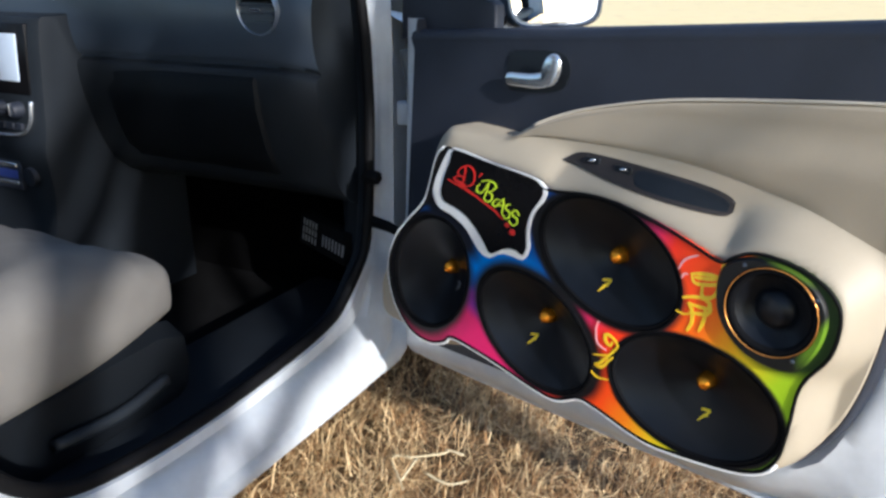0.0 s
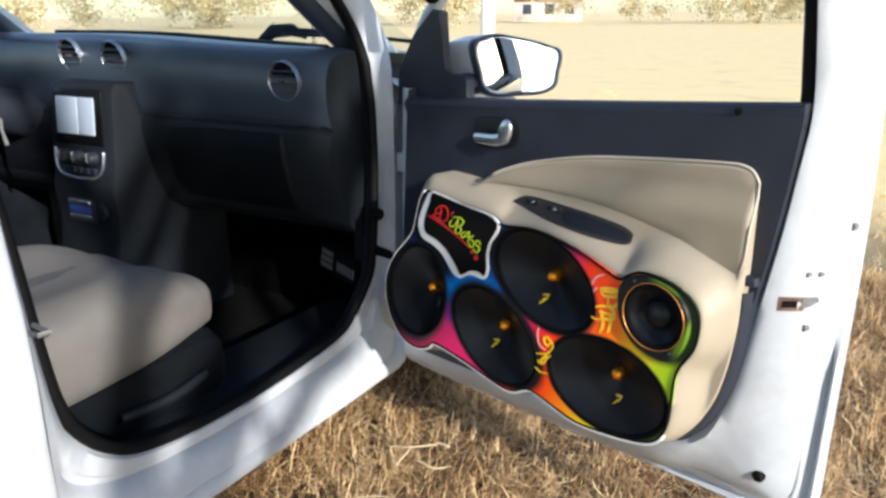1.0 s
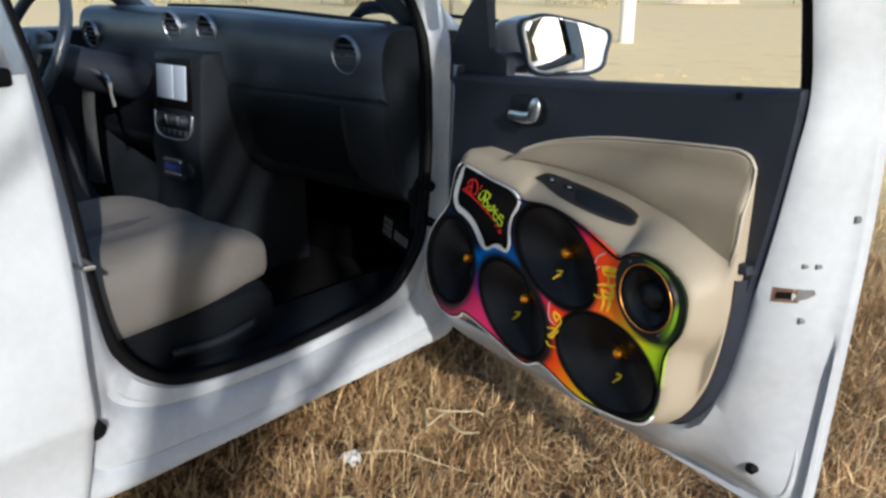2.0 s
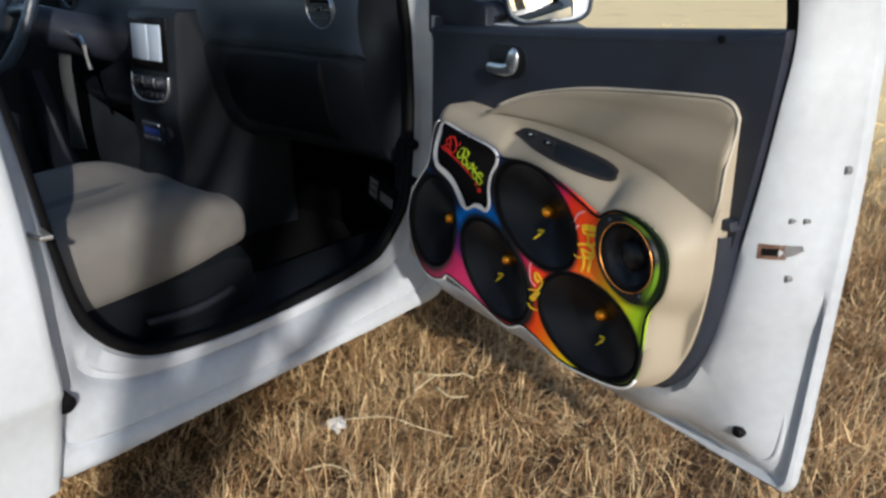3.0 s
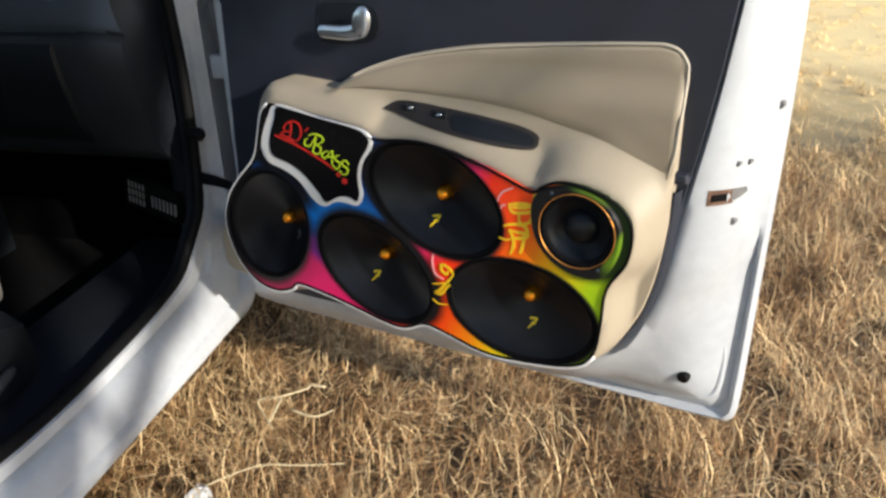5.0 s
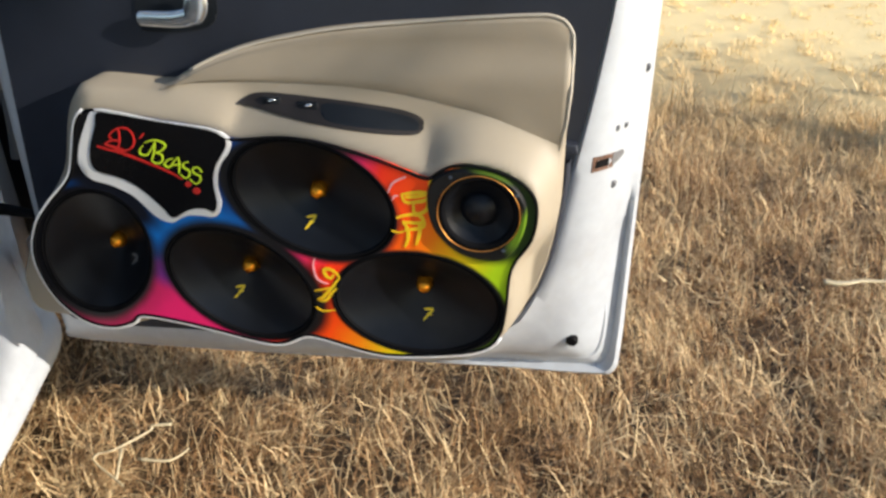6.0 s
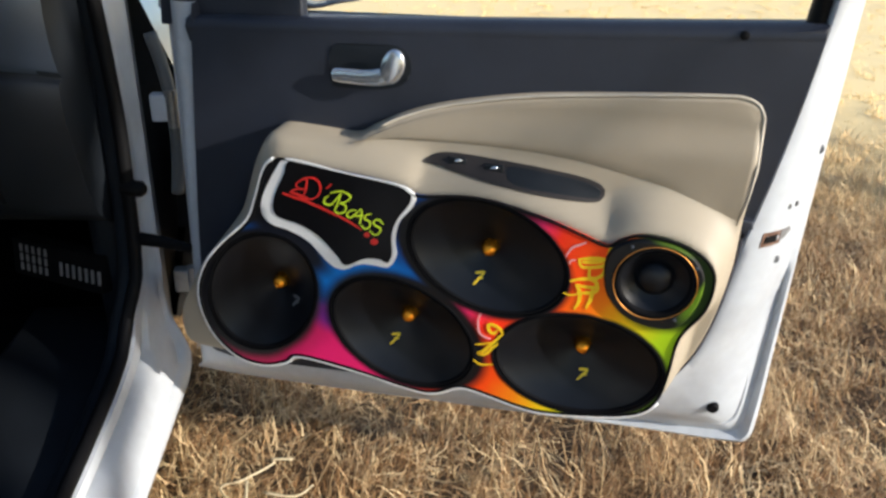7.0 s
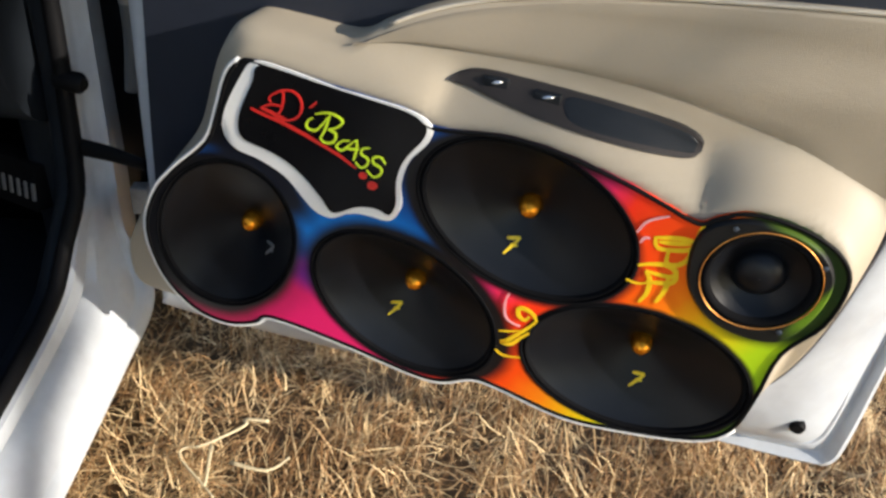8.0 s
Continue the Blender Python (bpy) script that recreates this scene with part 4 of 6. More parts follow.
def oval_speaker(cx, cz, a, b, deg, plug, mark):
    s = thing("oval_speaker", (cx, 0.81, cz), "black oval speaker with an amber bullet in a painted board" if mark[0] < 0.02 else "black speaker with an amber bullet beside the door hinge", "speaker", "speakers in the door pod")
    n = 64

    def rings(bm, prof):
        rows = []
        for k, y in prof:
            w = max(0, min(1, (0.6 - k) / 0.6))
            ex, ez = cx + (plug[0] - cx) * w, cz + (plug[1] - cz) * w
            rows.append([(p[0], y, p[1]) for p in ellipse(ex, ez, (a * (1 - w) + b * w) * k, b * k, deg, n)])
        grid(bm, rows, True)
    bm = bmesh.new()
    rings(bm, [(0.97, 0.816), (1.0, 0.8085), (1.0, 0.8064), (0.99, 0.8056), (0.975, 0.8058), (0.968, 0.8075), (0.966, 0.812)])
    part("rim", bm, SURROUND, s, "black mounting rim", smooth=50)
    bm = bmesh.new()
    rings(bm, [(0.968, 0.810), (0.958, 0.8078), (0.945, 0.8066), (0.93, 0.8074), (0.918, 0.8098), (0.912, 0.813)])
    part("surround", bm, SURROUND, s, "rubber roll surround", smooth=180)
    bm = bmesh.new()
    rings(bm, [(0.918, 0.8110)] + [(k, 0.8110 + 0.037 * ((0.915 - k) / 0.80) ** 0.85) for k in (0.88, 0.82, 0.75, 0.68, 0.6, 0.5, 0.4, 0.3, 0.22, 0.16, 0.11, 0.04)])
    cone = part("cone", bm, CONE, s, "satin black cone", smooth=180)
    bm = bmesh.new()
    px, pz = plug
    tube(bm, [(px, 0.850, pz), (px, 0.842, pz), (px, 0.837, pz), (px, 0.832, pz), (px, 0.828, pz), (px, 0.8265, pz)], [0.0122, 0.0120, 0.0112, 0.0094, 0.0058, 0.0014], 20)
    part("phase_plug", bm, AMBER, s, "shiny amber bullet", smooth=60)
    mx, mz = px + mark[0], pz + mark[1]
    tree = tree_of(cone)
    bm = bmesh.new()
    k = 0.0080
    ribbon(bm, [(mx - 0.8 * k, mz + 0.72 * k), (mx, mz + 0.80 * k), (mx + 0.85 * k, mz + 0.90 * k)], 0.0034, 0.80)
    ribbon(bm, [(mx + 0.85 * k, mz + 0.90 * k), (mx + 0.1 * k, mz), (mx - 0.85 * k, mz - 1.1 * k)], 0.0030, 0.7997)
    ribbon(bm, [(mx - 0.25 * k, mz + 0.06 * k), (mx + 0.2 * k, mz + 0.02 * k), (mx + 0.65 * k, mz - 0.02 * k)], 0.0022, 0.7994)
    for v in bm.verts:
        hit = tree.ray_cast(Vector((v.co.x, 0.79, v.co.z)), Vector((0, 1, 0)))
        v.co.y = (hit[0].y if hit[0] else 0.82) - 0.0014 + (v.co.y - 0.80)
    part("mark", bm, YELLOW if mark[0] < 0.02 else PALEBAR, s, "yellow printed zigzag mark" if mark[0] < 0.02 else "small grey mark", smooth=None)


for o in OVALS:
    oval_speaker(*o)


def round_speaker():
    cx, cz = TWEET
    s = thing("round_speaker", (cx, 0.81, cz), "small black round speaker with a copper ring in a moulded bezel", "speaker", "speakers in the door pod")
    out = spline([(-0.357, 0.585), (-0.352, 0.618), (-0.325, 0.636), (-0.290, 0.638), (-0.258, 0.631), (-0.234, 0.614), (-0.222, 0.588), (-0.226, 0.550), (-0.246, 0.514), (-0.280, 0.508), (-0.318, 0.519), (-0.347, 0.548)], 5, True)
    out = [np.array((-0.280 + (p[0] + 0.280) * 0.93, 0.573 + (p[1] - 0.573) * 0.96)) for p in out]
    n = len(out)

    def ring(k, y, r=None):
        rows = []
        for i, p in enumerate(out):
            a = math.atan2(p[1] - cz, p[0] - cx)
            q = (cx + r * math.cos(a), cz + r * math.sin(a)) if r else (cx + (p[0] - cx) * k, cz + (p[1] - cz) * k)
            rows.append((q[0], y, q[1]))
        return rows
    bm = bmesh.new()
    grid(bm, [ring(1, 0.8125), ring(0.99, 0.8045), ring(0.95, 0.801), ring(0, 0.801, 0.0535), ring(0, 0.8035, 0.0515), ring(0, 0.8165, 0.051)], True)
    part("bezel", bm, BEZEL, s, "black moulded basket rim", smooth=40)
    circ = lambda r, y: [(cx + r * math.cos(2 * math.pi * k / 48), y, cz + r * math.sin(2 * math.pi * k / 48)) for k in range(48)]
    bm = bmesh.new()
    grid(bm, [circ(0.0522, 0.8015), circ(0.0520, 0.8002), circ(0.0514, 0.8002), circ(0.0512, 0.8015)], True)
    part("ring", bm, COPPER, s, "thin copper ring", smooth=180)
    bm = bmesh.new()
    grid(bm, [circ(0.0505, 0.803), circ(0.0475, 0.801), circ(0.044, 0.8035), circ(0.042, 0.8075)], True)
    part("surround", bm, SURROUND, s, smooth=180)
    bm = bmesh.new()
    grid(bm, [circ(0.0425, 0.8065)] + [circ(0.0425 - 0.0255 * k / 6, 0.8065 + 0.016 * (k / 6) ** 0.8) for k in range(1, 7)], True)
    part("cone", bm, CONE, s, smooth=180)
    bm = bmesh.new()
    rows = [circ(0.0245 * math.cos(t), 0.8205 - 0.015 * math.sin(t)) for t in [0, 0.3, 0.6, 0.9, 1.2, 1.45, 1.56]]
    grid(bm, rows, True)
    part("dust_cap", bm, CONE, s, "satin black dust cap", smooth=180)
    for x, z in ((-0.321, 0.625), (-0.240, 0.606), (-0.254, 0.529)):
        bm = bmesh.new()
        tube(bm, [(x, 0.803, z), (x, 0.8004, z), (x, 0.7998, z)], [0.0026, 0.0026, 0.0016], 10)
        part("screw", bm, DASH, s, "small black screw")


round_speaker()


def badge():
    t = thing("name_badge", (-0.71, 0.808, 0.60), "black acrylic shield with white border and painted lettering", "sign")
    out = spline([(-0.781, 0.687), (-0.745, 0.685), (-0.696, 0.677), (-0.627, 0.670), (-0.603, 0.659), (-0.605, 0.641), (-0.622, 0.618), (-0.629, 0.591), (-0.627, 0.566), (-0.638, 0.546),
                  (-0.660, 0.546), (-0.681, 0.544), (-0.703, 0.532), (-0.724, 0.539), (-0.752, 0.568), (-0.781, 0.582), (-0.809, 0.589), (-0.821, 0.606), (-0.816, 0.632), (-0.797, 0.668)], 5, True)
    bm = bmesh.new()
    slab(bm, out, 0.8046, 0.8068, round_edge=0.0008)
    part("border", bm, WHITEPVC, t, "white border plate")
    cx, cz = -0.70, 0.615
    n = len(out)
    inner = []
    for k in range(n):
        p, d = np.array(out[k]), np.array(out[(k + 1) % n]) - np.array(out[k - 1])
        nrm = np.array((d[1], -d[0])) / (np.linalg.norm(d) + 1e-9)
        w = 0.0026 + 0.0165 * smooth01((nrm @ np.array((0.9, 0.44)) + 0.1) / 1.1) + 0.003 * max(0, -nrm[0])
        inner.append(p + nrm * w)
    for _ in range(4):
        inner = [(inner[k - 1] + 2 * inner[k] + inner[(k + 1) % n]) / 4 for k in range(n)]
    bm = bmesh.new()
    slab(bm, inner, 0.8036, 0.8055)
    part("face", bm, GLOSSBLACK, t, "gloss black face")
    y = 0.8026
    red = [[(-0.753, 0.663), (-0.751, 0.659), (-0.754, 0.644), (-0.761, 0.634)],
           [(-0.764, 0.649), (-0.766, 0.654), (-0.754, 0.663), (-0.741, 0.665), (-0.733, 0.658), (-0.733, 0.646), (-0.74, 0.637), (-0.753, 0.633), (-0.764, 0.637)],
           [(-0.775, 0.642), (-0.764, 0.647), (-0.752, 0.647)], [(-0.716, 0.660), (-0.720, 0.656), (-0.724, 0.652)]]
    lime = [[(-0.72, 0.643), (-0.726, 0.638), (-0.727, 0.631), (-0.718, 0.630), (-0.71, 0.639), (-0.703, 0.649)],
            [(-0.718, 0.647), (-0.705, 0.651), (-0.694, 0.649), (-0.690, 0.644), (-0.697, 0.637), (-0.705, 0.634)], [(-0.703, 0.649), (-0.708, 0.633), (-0.713, 0.623)],
            [(-0.705, 0.634), (-0.697, 0.631), (-0.699, 0.622), (-0.708, 0.619), (-0.713, 0.623)],
            [(-0.682, 0.627), (-0.690, 0.625), (-0.696, 0.618), (-0.690, 0.615), (-0.684, 0.621), (-0.675, 0.630)], [(-0.675, 0.630), (-0.675, 0.619), (-0.678, 0.607)], [(-0.686, 0.618), (-0.672, 0.620)],
            [(-0.661, 0.624), (-0.668, 0.622), (-0.670, 0.616), (-0.663, 0.612), (-0.664, 0.605), (-0.670, 0.601), (-0.676, 0.606)],
            [(-0.645, 0.611), (-0.650, 0.617), (-0.657, 0.615), (-0.657, 0.609), (-0.649, 0.605), (-0.650, 0.598), (-0.657, 0.594), (-0.664, 0.600)]]
    k = 0
    for strokes, mat, w in ((red, RED, 0.0023), (lime, LIME, 0.0025)):
        for st in strokes:
            k += 1
            bm = bmesh.new()
            ribbon(bm, st, w, y - 0.00012 * k)
            part("lettering", bm, mat, t, smooth=None)
    for st, w in (([(-0.787, 0.638), (-0.771, 0.634), (-0.753, 0.630), (-0.723, 0.620), (-0.695, 0.609), (-0.675, 0.598)], 0.0036), ([(-0.776, 0.641), (-0.763, 0.638), (-0.749, 0.634)], 0.0034)):
        bm = bmesh.new()
        ribbon(bm, st, w, y - w * 0.03)
        part("underline", bm, RED, t, "red brush stroke", smooth=None)
    for x, z, r in ((-0.668, 0.592, 0.0046), (-0.658, 0.583, 0.0055)):
        bm = bmesh.new()
        slab(bm, ellipse(x, z, r, r * 0.85, 20, 14), y, y + 0.001)
        part("dot", bm, RED, t, smooth=None)


badge()


def sheet(bm, outline, proud, cols=48, n=8):
    """A thin plate with an (x, z) outline that follows the pod's skin."""
    o = np.array(outline)
    rows = []
    xs = np.linspace(o[:, 0].min() + 0.0008, o[:, 0].max() - 0.0008, cols)
    for x in xs:
        zs = []
        for k in range(len(o)):
            a, b = o[k], o[(k + 1) % len(o)]
            if (a[0] <= x) != (b[0] <= x):
                zs.append(a[1] + (b[1] - a[1]) * (x - a[0]) / (b[0] - a[0]))
        lo, hi = min(zs), max(zs)
        col = [(x, beige_y(x, lo) + 0.003, lo)]
        for k in range(n + 1):
            z = lo + (hi - lo) * k / n
            col.append((x, beige_y(x, z) - proud + (0.0012 if k in (0, n) else 0), z))
        col.append((x, beige_y(x, hi) + 0.003, hi))
        rows.append(col)
    grid(bm, rows)


def switch_panel():
    t = thing("switch_panel", (-0.48, 0.845, 0.68), "dark grey window switch panel set in the beige door armrest", "switch panel")
    out = spline([(-0.600, 0.693), (-0.590, 0.701), (-0.575, 0.706), (-0.54, 0.706), (-0.48, 0.701), (-0.42, 0.694), (-0.385, 0.688), (-0.366, 0.680), (-0.362, 0.670), (-0.368, 0.662), (-0.39, 0.662), (-0.44, 0.668), (-0.50, 0.677), (-0.55, 0.685), (-0.58, 0.690)], 5, True)
    bm = bmesh.new()
    sheet(bm, out, 0.004)
    part("plate", bm, SWITCH, t, "dark brown-black plate")
    for x, z, w in ((-0.555, 0.698, 0.012), (-0.507, 0.694, 0.013)):
        y = beige_y(x, z) - 0.004
        bm = bmesh.new()
        box(bm, (x - w, y - 0.0025, z - 0.0055), (x + w, y + 0.004, z + 0.0055), 0.002)
        k = part("switch", bm, LOWDASH, t)
        bm = bmesh.new()
        tube(bm, [(x - w * 0.4, y - 0.0028, z), (x + w * 0.1, y - 0.0038, z + 0.002), (x + w * 0.5, y - 0.0028, z + 0.003)], [0.0012, 0.0024, 0.0012], 8)
        part("switch_tip", bm, SILVER, k, "bright rocker tip", smooth=180)
    bm = bmesh.new()
    pocket = spline([(-0.485, 0.698), (-0.44, 0.6935), (-0.398, 0.687), (-0.372, 0.679), (-0.368, 0.670), (-0.374, 0.665), (-0.42, 0.669), (-0.475, 0.677), (-0.490, 0.688)], 5, True)
    sheet(bm, pocket, 0.0048)
    part("pull_pocket", bm, LOWDASH, t, "blue-black pull pocket")


switch_panel()


# ---- the car ----
SEAL = [(-0.10, 1.10), (-0.02, 0.98), (0.0, 0.85), (-0.003, 0.75), (-0.012, 0.60), (-0.028, 0.47), (-0.048, 0.41), (-0.09, 0.345), (-0.16, 0.312), (-0.36, 0.292), (-0.55, 0.292),
        (-0.68, 0.308), (-0.745, 0.340), (-0.79, 0.39), (-0.815, 0.45), (-0.83, 0.55), (-0.845, 0.70), (-0.87, 0.90), (-0.90, 1.10), (-0.93, 1.30)]
JAMB = [(-0.03, 1.14), (0.045, 1.0), (0.058, 0.85), (0.058, 0.75), (0.055, 0.60), (0.052, 0.47), (0.05, 0.36), (0.045, 0.19), (-0.10, 0.172), (-0.36, 0.172), (-0.55, 0.172),
        (-0.72, 0.172), (-0.86, 0.172), (-0.93, 0.19), (-0.925, 0.30), (-0.915, 0.50), (-0.91, 0.70), (-0.92, 0.90), (-0.95, 1.10), (-0.98, 1.30)]


def proud(f, z):
    """How far the seal on the hinge pillar stands out beyond the seal along the sill."""
    return 0.016 * smooth01((f + 0.12) / 0.09) * smooth01((z - 0.33) / 0.10) * smooth01((0.98 - z) / 0.34)


def door_opening():
    a, b = spline(SEAL, 7), spline(JAMB, 7)
    bm = bmesh.new()
    rows = []
    for s, r in ((0.0, -0.075), (0.05, -0.070), (0.08, -0.053), (0.21, -0.050), (0.24, -0.064), (0.29, -0.064), (0.33, -0.040), (0.44, -0.030), (0.52, -0.023),
                 (0.69, -0.011), (0.73, -0.017), (0.77, -0.006), (0.88, -0.001), (0.95, -0.003), (0.99, -0.012), (1.0, -0.027), (0.97, -0.10)):
        row = []
        plain = -0.072 + 0.070 * s ** 0.6
        for p, q in zip(a, b):
            f, z = p * (1 - s) + q * s
            g = 0.88 * smooth01((0.40 - z) / 0.10) if 0.06 < s < 0.9 else 1.0
            row.append((r * g + plain * (1 - g) - 0.22 * max(0, z - 0.9) - 0.034 * smooth01((f + 0.10) / 0.10) * smooth01((z - 0.20) / 0.12) * s + proud(f, z) * max(0, 1 - 2.2 * s), f, z))
        rows.append(row)
    grid(bm, rows)
    part("door_jamb", to_car(bm), DUSTY, car, "white painted sill and door opening", smooth=50)
    bm = bmesh.new()
    tube(bm, [(-0.066 + proud(f, z) - 0.22 * max(0, z - 0.9), f, z) for f, z in a], 0.011, 8)
    part("door_seal", to_car(bm), RUBBER, car, "black rubber door seal", smooth=180)
    bm = bmesh.new()
    grid(bm, [[(r + proud(f, z) - 0.22 * max(0, z - 0.9), f * (1 - s) + -0.42 * s, z * (1 - s) + 0.75 * s) for f, z in a] for s, r in ((0.0, -0.074), (-0.004, -0.082), (-0.008, -0.092), (-0.03, -0.098))])
    part("opening_trim", to_car(bm), LOWDASH, car, "black plastic opening trim", smooth=60)
    bm = bmesh.new()
    box(bm, (-0.30, -1.05, 0.20), (-0.085, 0.12, 0.275), 0.012)
    part("sill_trim", to_car(bm), LOWDASH, car, "black plastic sill trim")
    # fixings on the pillar behind the opening
    bm = bmesh.new()
    tube(bm, [(-0.03, -0.872, 0.60), (0.012, -0.868, 0.60), (0.014, -0.855, 0.60), (-0.03, -0.85, 0.60)], 0.004, 8)
    part("striker", to_car(bm), STEEL, car, "steel striker loop")
    bm = bmesh.new()
    tube(bm, [(-0.03, -0.885, 0.318), (0.006, -0.885, 0.318), (0.010, -0.885, 0.318)], [0.016, 0.016, 0.010], 16)
    part("rubber_plug", to_car(bm), RUBBER, car, "black rubber buffer")
    bm = bmesh.new()
    box(bm, (-0.02, -0.90, 0.45), (0.004, -0.893, 0.485), 0.002)
    part("pillar_slot", to_car(bm), RUBBER, car)


door_opening()


def hinges():
    for z in (0.685, 0.375):
        bm = bmesh.new()
        box(bm, (-0.012, 0.028, z - 0.022), (0.03, 0.05, z + 0.022), 0.004)
        h = part("hinge", to_car(bm), DUSTY if z > 0.5 else STEEL, car, "painted door hinge")
        bm = bmesh.new()
        p = C(0.022, 0.030, z)
        tube(bm, [(p.x, p.y, z - 0.03), (p.x, p.y, z + 0.03)], 0.009, 12)
        part("hinge_pin", bm, STEEL, h)
    bm = bmesh.new()
    tube(bm, [(-1.115, 0.897, 0.484), (-1.086, 0.899, 0.482), (-1.045, 0.903, 0.480), (-0.998, 0.905, 0.474)], [0.010, 0.011, 0.010, 0.007], 10, flat=(1, 0.7, 1.1))
    part("check_strap", bm, RUBBER, car, "black door check strap")
    bm = bmesh.new()
    p = Vector((-1.070, 0.901, 0.57))
    n = (CAR.to_3x3() @ Vector((1, -0.3, 0))).normalized()
    tube(bm, [p - n * 0.03, p, p + n * 0.006], [0.013, 0.013, 0.008], 14)
    part("rubber_buffer", bm, RUBBER, car, "black rubber buffer")
    bm = bmesh.new()
    tube(bm, spline([C(0.0, 0.04, 0.80), C(0.018, 0.035, 0.72), C(0.02, 0.038, 0.62), C(0.012, 0.036, 0.54)], 5), 0.010, 8)
    part("wiring_boot", bm, GREYPL, car, "ribbed grey wiring boot", smooth=180)


hinges()


def shell():
    # hinge pillar behind the jamb, wing and bonnet
    bm = bmesh.new()
    box(bm, (-0.14, 0.03, 0.18), (-0.06, 0.16, 0.86), 0.01)
    part("hinge_pillar", to_car(bm), DUSTY, car)
    bm = bmesh.new()
    rows = []
    for f in (0.075, 0.2, 0.4, 0.6, 0.8, 1.0, 1.15, 1.25):
        k = (f - 0.075) / 1.2
        rows.append([(0.0 - 0.12 * k * k, f, 0.20 if not 0.3 < f < 0.9 else 0.20 + 0.36 * math.sin(math.pi * (f - 0.3) / 0.6)), (0.03 - 0.12 * k * k, f, 0.60), (0.02 - 0.12 * k * k, f, 0.74 - 0.10 * k - 0.10 * k * k), (-0.02 - 0.10 * k * k, f, 0.845 - 0.14 * k - 0.22 * k * k), (-0.10 - 0.1 * k * k, f, 0.885 - 0.17 * k - 0.22 * k * k)])
    grid(bm, rows)
    part("front_wing", to_car(bm), WHITE, car, smooth=60)
    bm = bmesh.new()
    rows = []
    for f in (0.44, 0.5, 0.7, 0.9, 1.1, 1.2):
        k = (f - 0.44) / 0.8
        rows.append([(-0.81 + s * 0.70, f, 0.905 - 0.15 * k - 0.17 * k * k - 0.03 * s * s) for s in (-1, -0.75, -0.4, 0, 0.4, 0.75, 1)])
    grid(bm, rows)
    bmesh.ops.solidify(bm, geom=bm.faces[:], thickness=0.02)
    part("bonnet", to_car(bm), WHITE, car, smooth=60)
    bm = bmesh.new()
    grid(bm, [[(-0.1 - 0.0 * k, 1.22 + 0.06 * math.sin(math.pi * z), 0.2 + 0.5 * z) if k == 0 else (-1.52, 1.22 + 0.06 * math.sin(math.pi * z), 0.2 + 0.5 * z) for k in (0, 1)] for z in [i / 6 for i in range(7)]])
    bmesh.ops.solidify(bm, geom=bm.faces[:], thickness=0.03)
    part("front_bumper", to_car(bm), WHITE, car, smooth=60)
    # windscreen and pillars
    for side, name in ((-0.12, "pillar"), (-1.50, "pillar")):
        bm = bmesh.new()
        inn = 0.10 if side > -1 else -0.10
        p = spline([(side, 0.16, 0.90), (side - inn * 0.25, -0.02, 1.04), (side - inn * 0.6, -0.25, 1.22), (side - inn, -0.52, 1.385)], 6)
        tube(bm, p, 0.036, 12, flat=(1, 1, 1))
        part(name, to_car(bm), WHITE, car, smooth=180)
        bm = bmesh.new()
        tube(bm, [(q[0] + (-0.022 if side > -1 else 0.022), q[1] - 0.025, q[2] - 0.012) for q in p], 0.034, 12)
        part("pillar_trim", to_car(bm), DASH, car, smooth=180)
    bm = bmesh.new()
    grid(bm, [[(-0.16 - 0.10 * k, 0.40 - 0.90 * k, 0.90 + 0.48 * k + 0.015), (-0.81, 0.46 - 0.90 * k, 0.91 + 0.50 * k), (-1.46 + 0.10 * k, 0.40 - 0.90 * k, 0.90 + 0.48 * k + 0.015)] for k in (0, 0.5, 1)])
    w = part("windscreen", to_car(bm), GLASS, car, "clear laminated windscreen", smooth=180)
    w.visible_shadow = False
    bm = bmesh.new()
    rows = []
    for f in (-0.50, -0.62, -0.9, -1.4, -1.9, -2.15):
        h = 1.40 + 0.06 * math.sin(math.pi * min(1, (-f - 0.4) / 1.9))
        rows.append([(-0.81 + s * 0.60, f, h - 0.05 * abs(s) ** 3) for s in (-1.06, -1, -0.8, -0.4, 0, 0.4, 0.8, 1, 1.06)])
    grid(bm, rows)
    bmesh.ops.solidify(bm, geom=bm.faces[:], thickness=0.04)
    part("roof", to_car(bm), WHITE, car, smooth=60)
    # far side, rear and floor
    bm = bmesh.new()
    box(bm, (-1.60, -2.5, 0.19), (-1.53, 0.45, 0.90), 0.02)
    part("far_side", to_car(bm), WHITE, car)
    bm = bmesh.new()
    box(bm, (-1.525, -2.3, 0.24), (-1.49, 0.10, 0.89), 0.012)
    part("far_door_trim", to_car(bm), LOWDASH, car)
    for f in (-0.95, -2.15):
        for r0, r1 in ((-1.53, -1.40), (-0.07, -0.20)):
            bm = bmesh.new()
            tube(bm, [(r0, f - (0.12 if r0 > -1 else 0), 0.88), (r0 * 0.5 + r1 * 0.5, f - 0.06, 1.15), (r1, f - 0.04, 1.40)], 0.045, 10)
            part("pillar", to_car(bm), WHITE if r0 < -1 else DASH, car, smooth=180)
    bm = bmesh.new()
    box(bm, (-1.55, -2.55, 0.22), (-0.05, -2.48, 0.95), 0.02)
    part("tailgate", to_car(bm), WHITE, car)
    bm = bmesh.new()
    grid(bm, [[(-1.52, -2.48, 0.94), (-0.10, -2.48, 0.94)], [(-1.40, -2.17, 1.38), (-0.22, -2.17, 1.38)]])
    w = part("rear_window", to_car(bm), GLASS, car, smooth=None)
